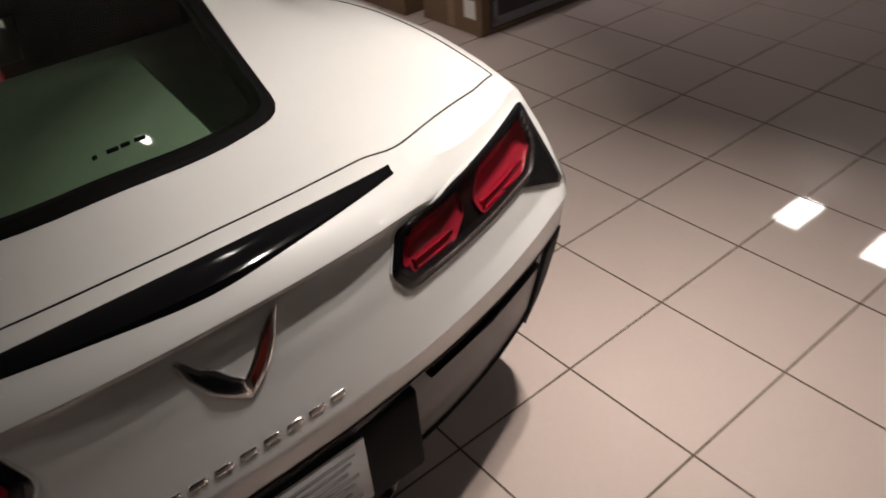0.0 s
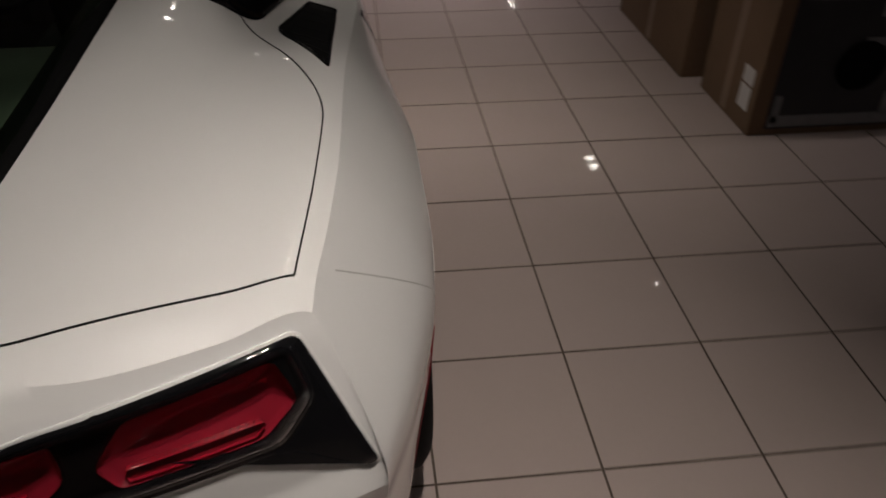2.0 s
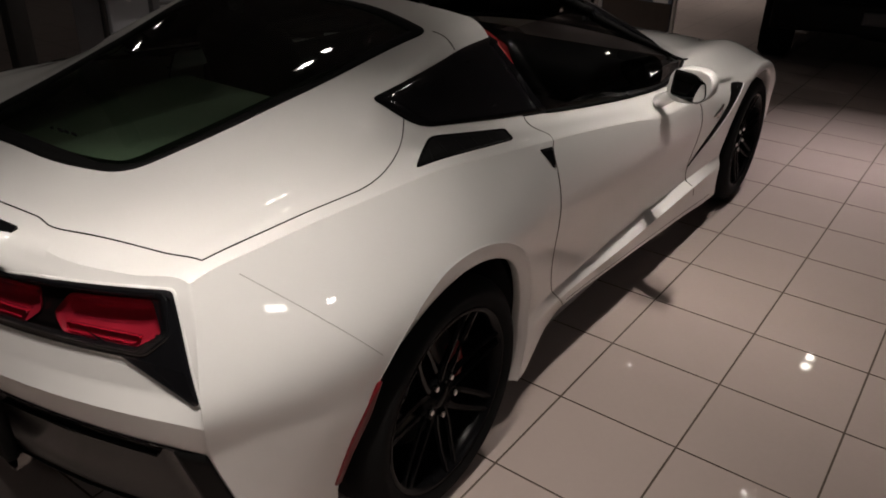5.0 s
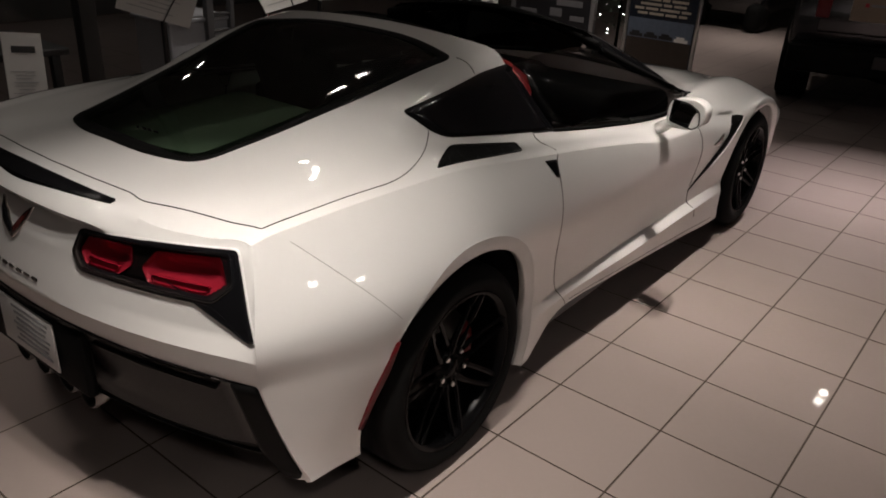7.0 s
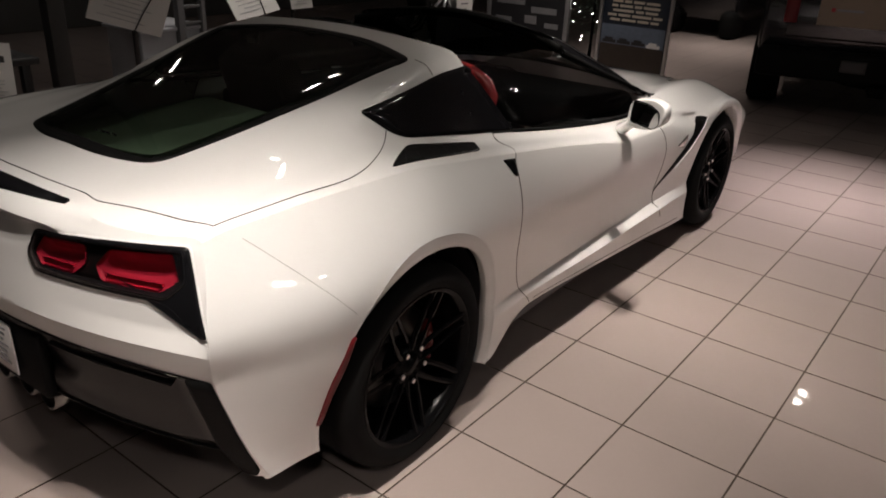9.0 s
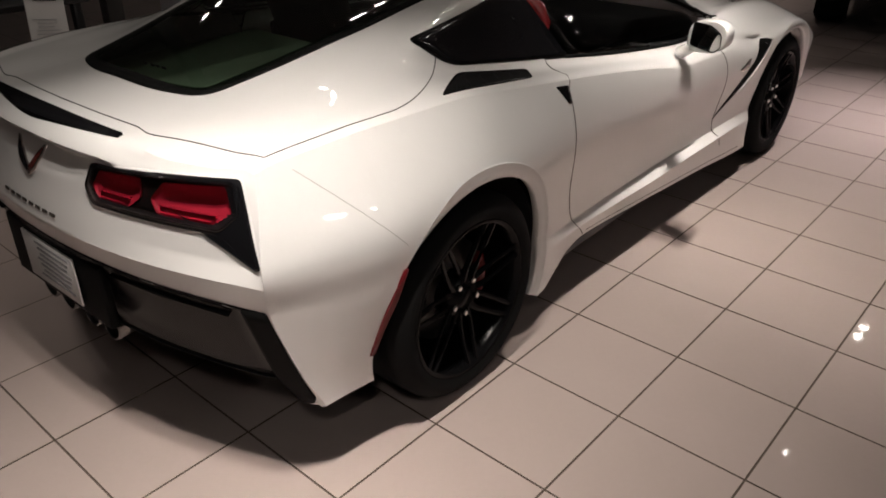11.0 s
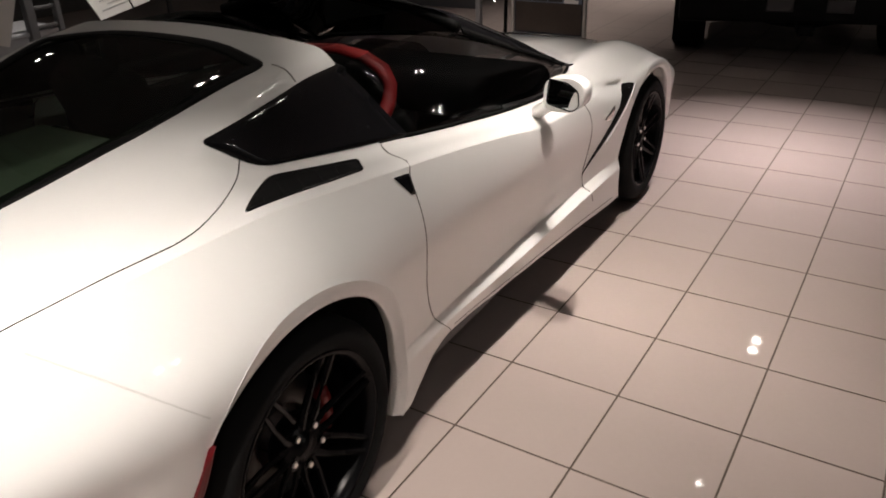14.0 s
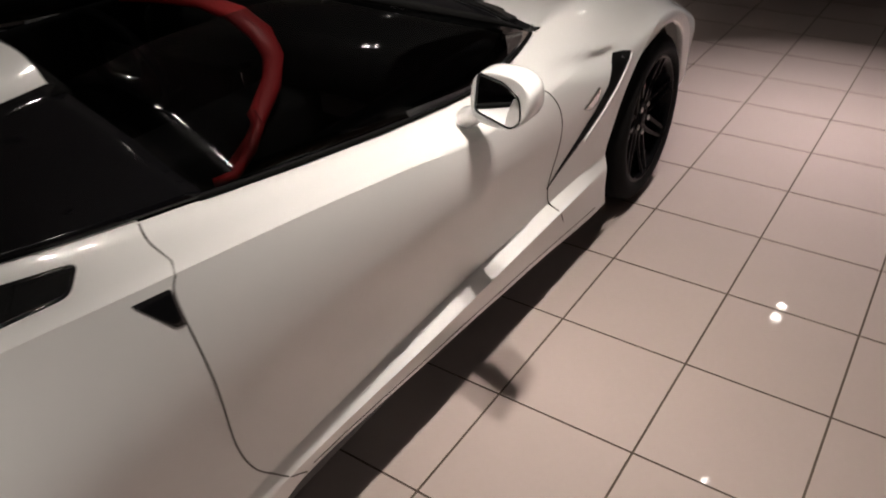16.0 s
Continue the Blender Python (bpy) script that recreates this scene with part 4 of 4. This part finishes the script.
ring = [(-0.36 + 0.175 * math.cos(t), 1.36 - 0.06 * math.sin(t), 0.77 + 0.165 * math.sin(t)) for t in np.linspace(0, 2 * math.pi, 33)]
steer = part("steering_wheel", tube_bm(ring, 0.015, 8), LEATHER, car, "black steering wheel")
part("steering_hub", box_bm(-0.36, 1.37, 0.77, 0.14, 0.04, 0.1, 0.02), LEATHER, steer)
band = [(-0.44, 1.48, 0.925), (-0.3, 1.52, 0.932), (-0.15, 1.55, 0.93), (-0.03, 1.565, 0.905), (0.06, 1.565, 0.86), (0.1, 1.56, 0.80), (0.105, 1.53, 0.72), (0.105, 1.43, 0.62), (0.105, 1.30, 0.545)]
part("console_trim", tube_bm(band, [0.026, 0.032, 0.037, 0.041, 0.042, 0.041, 0.038, 0.035, 0.032], 10, flat=0.6), RED_TRIM, car, "red leather sweep round the passenger side of the console")
part("grab_handle", tube_bm([(0.12, 1.42, 0.67), (0.165, 1.40, 0.65), (0.18, 1.34, 0.60), (0.175, 1.27, 0.55), (0.13, 1.23, 0.53)], 0.016, 8), RED_TRIM, car, "red leather grab handle")


# ---------------------------------------------------------------- showroom
def lamp_pair(x, y, half, watts, beam, aim):
    """Two round downlights side by side in the ceiling."""
    fix = thing("ceiling_light", "pair of round white recessed ceiling downlights" if half else "round white recessed ceiling downlight", "light", (x, y, CEILING), group="ceiling downlights")
    for k in (-1, 1) if half else (0,):
        bm = lathe_x([(0.0, 0.075), (-0.012, 0.08), (-0.012, 0.066), (0.03, 0.06)], 28)
        for v in bm.verts:
            v.co = Vector((v.co.y, v.co.z + k * half, v.co.x))
        part("bezel", bm, ALU, fix)
        # unseen tube added to cut off the lamp's reflection at flat angles
        if half == 0:
            bm = lathe_x([(0.0, 0.05), (-0.06, 0.05), (-0.06, 0.056), (0.0, 0.056)], 28)
            for v in bm.verts:
                v.co = Vector((v.co.y, v.co.z, v.co.x))
            part("snoot", bm, SATIN_BLACK, fix)
        bm = lathe_x([(-0.010, r) for r in ((0.044, 0.022, 0.0004) if half else (0.031, 0.015, 0.0004))], 24)
        for v in bm.verts:
            v.co = Vector((v.co.y, v.co.z + k * half, v.co.x))
        part("lamp_disc", bm, LAMP_DIM if x < -1 or y > 6 else LAMP_OFF if y < 2 and x > 2 else LAMP_FAINT if half == 0 else LAMP_ON, fix)
        drop = -0.014 if half else -0.064
        data = bpy.data.lights.new("downlight", "AREA")
        data.shape, data.size, data.energy, data.color = "DISK", 0.085, watts / 64, (1.0, 0.9, 0.82) if half else (1.0, 0.88, 0.875)
        data.spread = radians(beam)
        ob = new("downlight", data)
        ob.parent = fix
        ob.matrix_local = pose(0, k * half, drop) if aim is None else look((0, k * half, drop), (aim[0] - x, aim[1] - y, aim[2] - CEILING))


for row in LAMPS:
    lamp_pair(*row)

def panel_light(x, y):
    """A flat rectangular ceiling luminaire."""
    fix = thing("ceiling_panel", "flat white rectangular ceiling light panel", "light", (x, y, CEILING), group="ceiling panels")
    rim = box_bm(0, 0.165, -0.012, 0.66, 0.03, 0.024, 0.003)
    for b in ((0, -0.165, -0.012, 0.66, 0.03, 0.024), (0.315, 0, -0.012, 0.03, 0.30, 0.024), (-0.315, 0, -0.012, 0.03, 0.30, 0.024)):
        box_bm(*b, 0.003, bm=rim)
    part("frame", rim, ALU, fix)
    part("diffuser", box_bm(0, 0, -0.008, 0.6, 0.3, 0.006), PANEL_ON, fix, smooth=False)
    data = bpy.data.lights.new("panel_glow", "AREA")
    data.shape, data.size, data.size_y, data.energy, data.color = "RECTANGLE", 0.58, 0.28, 0.5, (1.0, 0.92, 0.86)
    ob = new("panel_glow", data)
    ob.parent = fix
    ob.matrix_local = pose(0, 0, -0.016)


for y in (1.27, 0.3):
    panel_light(6.08, y)

X0, X1, Y0, Y1 = -9.0, 6.5, -5.0, 14.0
ceiling = tagged(part("ceiling", box_bm((X0 + X1) / 2, (Y0 + Y1) / 2, CEILING + 0.06, X1 - X0, Y1 - Y0, 0.1), CEIL, smooth=False), "dark painted showroom ceiling", "ceiling", kind="structure")
for nm, b in (("wall_north", ((X0 + X1) / 2, Y1 + 0.1, 1.7, X1 - X0 + 0.4, 0.2, 3.42)), ("wall_south", ((X0 + X1) / 2, Y0 - 0.1, 1.7, X1 - X0 + 0.4, 0.2, 3.42)),
              ("wall_west", (X0 - 0.1, (Y0 + Y1) / 2, 1.7, 0.2, Y1 - Y0, 3.42)), ("wall_east", (X1 + 0.1, (Y0 + Y1) / 2, 1.7, 0.2, Y1 - Y0, 3.42))):
    tagged(part(nm, box_bm(*b), WALL, smooth=False), "dark plain showroom wall", "wall", kind="structure")


def carton(name, x, y, sx, sy, h, label):
    c = thing(name, label, "box", (x, y, 0), group="cartons along the aisle")
    part("carton_body", box_bm(0, 0, h / 2, sx, sy, h, 0.006), CARTON, c, smooth=False)
    part("tape", box_bm(-sx / 2 - 0.001, 0, h * 0.5, 0.002, 0.055, h * 0.96), TAPE, c, smooth=False)
    return c


# near carton with a printed side
near = carton("toy_car_carton", 2.135, 1.445, 1.30, 0.50, 0.86, "large brown carton with a dark printed picture side")
part("printed_side", box_bm(0.03, -0.252, 0.44, 1.22, 0.003, 0.82), PRINT_BLACK, near, smooth=False)
for px, pz, w, h in ((0.03, 0.065, 1.2, 0.05), (0.16, 0.13, 0.5, 0.10), (0.50, 0.15, 0.22, 0.14), (-0.55, 0.12, 0.03, 0.12), (0.12, 0.40, 0.74, 0.035), (-0.05, 0.58, 0.34, 0.16), (0.32, 0.58, 0.26, 0.14), (-0.42, 0.68, 0.2, 0.05)):
    part("picture_block", box_bm(px, -0.255, pz, w, 0.002, h, 0.0), PRINT_GREY, near, smooth=False)
for px, pz, r in ((0.30, 0.30, 0.105), (-0.24, 0.30, 0.105), (0.50, 0.155, 0.055)):
    bm = lathe_x([(0.0, r), (0.003, r), (0.003, r * 0.55), (0.0015, r * 0.5), (0.0015, 0.0005)], 28)
    for v in bm.verts:
        v.co = Vector((v.co.y + px, -0.2565 - v.co.x, v.co.z + pz))
    part("printed_wheel", bm, VENT_BLACK, near, smooth=False)
part("address_label", box_bm(-0.652, -0.16, 0.235, 0.002, 0.09, 0.07), PAPER, near, smooth=False)
part("address_label", box_bm(-0.652, -0.16, 0.14, 0.002, 0.09, 0.10), PAPER, near, smooth=False)
carton("carton", 1.835, 2.285, 0.82, 0.97, 0.9, "large plain brown cardboard carton")

# poster stand ahead of the car
stand = thing("poster_stand", "silver framed floor stand with a dark blue poster", "sign", (-1.91, 5.2, 0), 0)
for sx in (-0.35, 0.35):
    part("post", box_bm(sx, 0, 0.82, 0.03, 0.03, 1.64, 0.004), ALU, stand)
    part("foot", box_bm(sx, 0, 0.015, 0.05, 0.4, 0.03, 0.006), ALU, stand)
for z in (0.22, 1.02, 1.06, 1.6):
    part("cross_bar", box_bm(0, 0, z, 0.68, 0.025, 0.025, 0.004), ALU, stand)
POSTER = material("night_blue_poster", (0.014, 0.019, 0.030), rough=0.3, vary=0.4, scale=3)
POSTER_SKY = material("pale_poster_sky", (0.12, 0.15, 0.20), rough=0.3, vary=0.5, scale=5)
POSTER_GROUND = material("brown_poster_ground", (0.04, 0.03, 0.024), rough=0.35, vary=0.5, scale=8)
POSTER_TEXT = material("cream_poster_text", (0.5, 0.45, 0.37), rough=0.4, vary=0.2, scale=30)
part("poster", box_bm(0, 0, 0.62, 0.66, 0.01, 0.77), POSTER, stand, smooth=False)
part("upper_poster", box_bm(0, 0, 1.33, 0.66, 0.01, 0.5), PAPER, stand, smooth=False)
for k in range(9):
    part("red_stripe", box_bm(-0.28 + k * 0.07, -0.007, 1.12, 0.03, 0.003, 0.07), RED_INK, stand, smooth=False)
for k, words in enumerate(((0.10, 0.07, 0.11, 0.13), (0.06, 0.13, 0.07, 0.16), (0.21, 0.08, 0.12), (0.09, 0.12, 0.19, 0.09), (0.10, 0.14, 0.11, 0.08))):
    at = -(sum(words) + 0.02 * (len(words) - 1)) / 2
    for w in words:
        part("text_bar", box_bm(at + w / 2, -0.007, 0.905 - 0.042 * k, w, 0.003, 0.022), POSTER_TEXT, stand, smooth=False)
        at += w + 0.02
for k in range(4):
    px, pz, tone = -0.23 + 0.15 * k, 0.535 - 0.008 * (k == 3), PRINT_BLACK if k < 3 else PAPER
    part("poster_shape", box_bm(px, -0.008, pz, 0.135, 0.003, 0.030, 0.001), tone, stand, smooth=False)
    part("poster_shape", box_bm(px - 0.005, -0.008, pz + 0.024, 0.08, 0.003, 0.022, 0.001), tone, stand, smooth=False)
part("poster_ground", box_bm(0, -0.0065, 0.38, 0.64, 0.002, 0.26), POSTER_GROUND, stand, smooth=False)
part("poster_sky", box_bm(0, -0.006, 0.60, 0.64, 0.002, 0.18), POSTER_SKY, stand, smooth=False)


# dark pickup parked beyond, its tail to the aisle
def truck(x, y, turn=0.0):
    t = thing("pickup_truck", "black pickup truck seen from behind with paper on its tailgate", "truck", (x, y, 0), turn)
    part("bed", box_bm(0, 1.0, 0.93, 2.02, 2.0, 0.70, 0.06, 3), TRUCK, t)
    part("cab", box_bm(0, 2.9, 1.25, 1.9, 1.9, 1.2, 0.16, 4), TRUCK, t)
    part("tailgate", box_bm(0, -0.02, 0.98, 1.6, 0.06, 0.5, 0.02), TRUCK, t)
    part("tailgate_handle", box_bm(0.30, -0.055, 1.13, 0.26, 0.02, 0.07, 0.008), VENT_BLACK, t)
    part("bumper", box_bm(0, -0.12, 0.53, 1.98, 0.2, 0.24, 0.04, 3), VENT_BLACK, t, "dark rear bumper")
    # hitch and spare tyre are unseen, added to keep the floor beneath dark
    part("hitch", box_bm(0, -0.10, 0.36, 0.12, 0.3, 0.08, 0.01), VENT_BLACK, t)
    part("axle", tube_bm([(-0.95, 0.85, 0.37), (-0.2, 0.85, 0.37), (0, 0.85, 0.38), (0.2, 0.85, 0.37), (0.95, 0.85, 0.37)], [0.05, 0.06, 0.14, 0.06, 0.05], 12), VENT_BLACK, t)
    spare = lathe_x([(0.0, 0.05), (0.02, 0.3), (0.0, 0.36), (-0.04, 0.385), (-0.2, 0.385), (-0.24, 0.3), (-0.24, 0.05)], 36)
    for v in spare.verts:
        v.co = Vector((v.co.y, v.co.z + 0.42, v.co.x + 0.56))
    part("spare_tyre", spare, RUBBER, t, "unseen tyre shape added to darken the space under the bed")
    for s in (1, -1):
        part("tail_light", box_bm(s * 0.78, -0.03, 1.02, 0.11, 0.06, 0.34, 0.015), RED_MARKER, t, "dark red tail light")
        part("bumper_step", box_bm(s * 0.22, -0.226, 0.55, 0.2, 0.02, 0.1, 0.008), SATIN_BLACK, t)
        part("mud_flap", box_bm(s * 0.90, 0.40, 0.31, 0.28, 0.012, 0.36, 0.004), RUBBER, t)
        for yy in (0.85, 4.2):
            bm = lathe_x([(0.0, 0.23), (0.01, 0.26), (0.0, 0.36), (-0.04, 0.385), (-0.24, 0.385), (-0.28, 0.36), (-0.28, 0.2)], 40)
            for v in bm.verts:
                v.co = Vector((s * (v.co.x + 1.04), v.co.y + yy, v.co.z + 0.385))
            part("tyre", bm, RUBBER, t)
    part("plate_panel", box_bm(0.30, -0.11, 0.74, 0.32, 0.015, 0.12, 0.004), PRINT_GREY, t)
    part("sheet", box_bm(-0.28, -0.053, 1.03, 0.58, 0.004, 0.36), KRAFT, t, "dim brown paper sheet", smooth=False)
    part("sheet_mark", box_bm(-0.46, -0.056, 0.98, 0.03, 0.002, 0.03), RED_INK, t, smooth=False)
    part("sheet_bar", box_bm(-0.33, -0.056, 0.98, 0.2, 0.002, 0.02), PRINT_GREY, t, smooth=False)
    return t


truck(0.13, 5.75, 14)
far = thing("dark_car", "dark parked car in the far shade", "car", (-3.1, 10.2, 0))
part("car_body", box_bm(0, 1.0, 0.75, 1.2, 2.0, 1.1, 0.2, 4), TRUCK, far)
for s in (1, -1):
    part("tyre", box_bm(s * 0.45, 0.1, 0.2, 0.25, 0.5, 0.4, 0.1, 3), RUBBER, far)

# display boards and posts on the dark side
def board(name, x, y, z, w, h, tilt, lean, label, red=False):
    b = thing(name, label, "sign", (x, y, 0), 90)
    place = pose(0, 0, z, lean, tilt, 0)
    bm = box_bm(0, 0, 0, w, 0.01, h)
    bm.transform(place)
    part("sheet", bm, PAPER, b, smooth=False)
    part("post", tube_bm([(0, 0.06, 0), (0, 0.06, z - 0.1), (0, 0.02, z)], 0.018), SATIN_BLACK, b)
    part("base", box_bm(0, 0.05, 0.012, 0.34, 0.3, 0.024, 0.006), SATIN_BLACK, b)
    if red:
        rows = [(0.02, 0.12, 0.66, 0.10, RED_INK), (-0.1, 0.0, 0.5, 0.03, RED_INK), (0.0, 0.26, 0.8, 0.12, RED_INK)]
    elif h > 0.4:
        rows = [(-0.36 + 0.12 * k, 0.04 + 0.10 * j, 0.10, 0.075, INK) for k in range(4) for j in range(3) if (k + 2 * j) % 5]
    else:
        rows = [(0, 0.25, 0.6, 0.1, INK)]
    rows += [(-0.08 + 0.05 * (k % 2), -0.08 - 0.055 * k, 0.62 - 0.11 * (k % 3), 0.010, PRINT_FAINT) for k in range(7)]
    for px, pz, pw, ph, ink in rows:
        bm = box_bm(px * w, -0.007, pz * h, pw * w, 0.003, ph * h)
        bm.transform(place)
        part("print_block", bm, ink, b, smooth=False)
    if h > 0.4:
        bm = tube_bm([(0.34 * w, -0.010, 0.5 * h), (0.28 * w, -0.014, 0.1 * h), (0.16 * w, -0.014, -0.3 * h), (0.12 * w, -0.010, -0.52 * h)], 0.004, 6)
        bm.transform(place)
        part("pen_cord", bm, SATIN_BLACK, b, "dark cord across the sheet")
    return b


board("display_board", -3.2, 0.909, 1.13, 0.50, 0.50, 18.4, 8, "white printed sheet on a tilted display stand")
board("display_board", -3.2, 1.70, 1.13, 0.37, 0.50, -9, -30, "white sheet with red print on a display stand", True)
board("display_board", -3.2, 2.2, 1.1, 0.2, 0.36, 0, -14, "small white notice on a stand")
board("display_board", -3.1, -0.02, 0.74, 0.2, 0.34, 8, -14, "white price sheet on a low stand")
tagged(part("post", box_bm(-3.3, 0.44, 1.7, 0.09, 0.1, 3.4, 0.006), POST_GREY), "grey metal window post", "post", kind="structure")
rack = thing("stand_rack", "short grey metal rack between the display boards", "rack", (-3.28, 1.33, 0))
for sy, w in ((-0.08, 0.05), (0.09, 0.03)):
    part("rack_post", box_bm(0, sy, 0.72, 0.05, w, 1.44, 0.004), RACK_GREY, rack)
for k in range(9):
    part("rack_bar", box_bm(0, 0.005, 0.46 + 0.105 * k, 0.02, 0.17, 0.02, 0.003), RACK_GREY, rack)
plinth = thing("plinth", "pale grey display plinth", "plinth", (-3.5, 1.2, 0))
part("plinth_body", box_bm(0, 0, 0.42, 0.4, 0.46, 0.84, 0.012), PLINTH, plinth)
part("plinth_top", box_bm(0, 0, 0.85, 0.44, 0.5, 0.025, 0.006), PLINTH, plinth)
table = thing("display_table", "dark display table with a brochure on it", "table", (-3.6, -0.45, 0))
part("tabletop", box_bm(0, 0, 0.76, 0.7, 1.5, 0.04, 0.008), SATIN_BLACK, table)
for sx in (-0.3, 0.3):
    for sy in (-0.68, 0.68):
        part("leg", box_bm(sx, sy, 0.37, 0.05, 0.05, 0.74, 0.006), SATIN_BLACK, table)
brochure = thing("price_holder", "white printed price card standing on the table", "stand", (-3.5, -0.2, 0.78), 90)
bm = box_bm(0, 0, 0.16, 0.15, 0.006, 0.32, 0.002)
bm.transform(pose(0, 0, 0, -20, 8, 0))
part("holder", bm, PAPER, brochure, "white printed card")
for k in range(4):
    bm = box_bm(0, -0.0045, 0.27 - 0.06 * k, 0.10 - 0.02 * (k % 2), 0.002, 0.022)
    bm.transform(pose(0, 0, 0, -20, 8, 0))
    part("text_bar", bm, INK, brochure, smooth=False)
part("holder_foot", box_bm(0, 0.06, 0.006, 0.26, 0.16, 0.012, 0.003), SATIN_BLACK, brochure)

# a display wheel with a card, a dark picture board and a small lit tree
bench = thing("parts_bench", "low black bench for loose wheels", "bench", (-3.3, 4.0, 0))
part("bench_top", box_bm(0, 0, 0.58, 0.5, 1.6, 0.05, 0.01), SATIN_BLACK, bench)
for sy in (-0.7, 0.7):
    part("bench_leg", box_bm(0, sy, 0.28, 0.4, 0.06, 0.56, 0.006), SATIN_BLACK, bench)
show = thing("rim_display", "loose tyre on a silver spoked rim standing on the bench", "display", (-3.15, 3.95, 0.94), -8)
part("tyre", lathe_x([(0.0, 0.23), (0.01, 0.25), (0.0, 0.31), (-0.03, 0.335), (-0.2, 0.335), (-0.22, 0.3), (-0.21, 0.22)], 48), RUBBER, show)
part("rim", lathe_x([(0.0, 0.235), (-0.005, 0.225), (-0.03, 0.215), (-0.18, 0.21)], 48), ALU, show)
for k in range(10):
    a = 2 * math.pi * k / 10
    part("spoke", tube_bm([(-0.03, 0.03 * math.cos(a), 0.03 * math.sin(a)), (-0.012, 0.22 * math.cos(a), 0.22 * math.sin(a))], 0.013, 6), ALU, show)
card = thing("price_card", "white price card leaning on the display wheel", "card", (-3.1, 4.12, 0.606), 80)
bm = box_bm(0, 0, 0.19, 0.2, 0.006, 0.38)
part("card_sheet", bm, PAPER, card, smooth=False)
for k in range(3):
    part("text_bar", box_bm(0, -0.004, 0.29 - 0.05 * k, 0.12 - 0.03 * k, 0.002, 0.012), PRINT_GREY, card, smooth=False)
pic = thing("picture_board", "dark framed picture board on posts", "sign", (-3.12, 5.25, 0))
part("picture", box_bm(0, 0, 0.95, 0.9, 0.02, 1.1), PRINT_BLACK, pic, smooth=False)
for sx in (-0.47, 0.47):
    part("post", box_bm(sx, 0, 0.9, 0.05, 0.05, 1.8, 0.006), PRINT_GREY, pic)
for k, (px, pz, w, h) in enumerate(((-0.2, 0.78, 0.34, 0.05), (0.2, 0.72, 0.3, 0.06), (0.05, 0.62, 0.14, 0.08), (-0.28, 0.6, 0.2, 0.05), (0.3, 0.58, 0.16, 0.05))):
    part("picture_block", box_bm(px, -0.012, pz, w, 0.003, h), PRINT_GREY, pic, smooth=False)

tree = thing("small_tree", "small dark artificial tree with tiny white lights", "tree", (-2.42, 5.35, 0))
part("pot", lathe_x([(0, 0.001), (0, 0.07), (0.16, 0.09), (0.16, 0.08), (0.14, 0.001)], 20), SATIN_BLACK, tree)
bpy.data.objects[tree.children[0].name].rotation_euler = (0, radians(-90), 0)
part("trunk", tube_bm([(0, 0, 0.1), (0.01, 0, 0.6), (0, 0.01, 1.5)], [0.02, 0.016, 0.006], 8), LEATHER, tree)
LEAF = material("dark_needles", (0.02, 0.035, 0.02), rough=0.7, vary=0.4, scale=30)
crown = bmesh.new()
for k in range(700):
    h = random.random() ** 0.8
    a, r = random.random() * 6.283, (0.04 + 0.24 * (1 - h)) * (0.3 + 0.7 * random.random())
    p = Vector((r * math.cos(a), r * math.sin(a), 0.42 + 1.1 * h))
    d = Vector((math.cos(a), math.sin(a), random.uniform(-0.6, 0.4))) * 0.06
    w = d.cross(Vector((random.random() - 0.5, random.random() - 0.5, 1))).normalized() * 0.007
    crown.faces.new([crown.verts.new(q) for q in (p - w, p + w, p + d)])
part("crown", crown, LEAF, tree, smooth=False)
BULB = glow("tiny_bulb", (1.0, 0.95, 0.85), 0.4)
for k in range(34):
    h, a = (k + 0.5) / 34, k * 2.4
    r = 0.05 + 0.22 * (1 - h)
    bm = bmesh.new()
    bmesh.ops.create_icosphere(bm, subdivisions=1, radius=0.006)
    bm.transform(Matrix.Translation((r * math.cos(a), r * math.sin(a), 0.44 + 1.05 * h)))
    part("bulb", bm, BULB, tree)

# floor: tiles on a grout bed
PITCH, JOINT = 0.405, 0.0045
floor = tagged(part("floor", box_bm((X0 + X1) / 2, (Y0 + Y1) / 2, -0.053, X1 - X0, Y1 - Y0, 0.1), GROUT, smooth=False), "square beige glazed floor tiles with dark joints", "floor", kind="structure")


def tile_bm():
    h = (PITCH - JOINT) / 2
    rows = [[(-a, -a, z), (a, -a, z), (a, a, z), (-a, a, z)] for a, z in ((h, -0.004), (h, -0.0008), (h - 0.001, 0.0))]
    bm = rows_bm(rows, closed=True)
    bm.faces.new([v for v in bm.verts if v.co.z > -0.0005])
    bmesh.ops.recalc_face_normals(bm, faces=bm.faces)
    for f in bm.faces:
        f.material_index = 0 if f.calc_area() > 0.05 else 1
    return bm


tile_mesh = mesh_of("tile", tile_bm(), [TILE, GROUT], smooth=False)
rest = bmesh.new()
for i in range(int(X0 / PITCH), int(X1 / PITCH)):
    for j in range(int(Y0 / PITCH), int(Y1 / PITCH)):
        at = Vector(((i + 0.5) * PITCH, (j + 0.5) * PITCH, 0))
        if -3 <= i < 6 and -5 <= j < 28:
            ob = new("tile", tile_mesh)
            ob.parent = floor
            ob.location = at
        else:
            h = (PITCH - JOINT) / 2
            rest.faces.new([rest.verts.new(at + Vector(c)) for c in ((-h, -h, 0), (h, -h, 0), (h, h, 0), (-h, h, 0))])
tagged(part("far_tiles", rest, TILE, floor, smooth=False), "more of the beige tiles", kind="stuff")
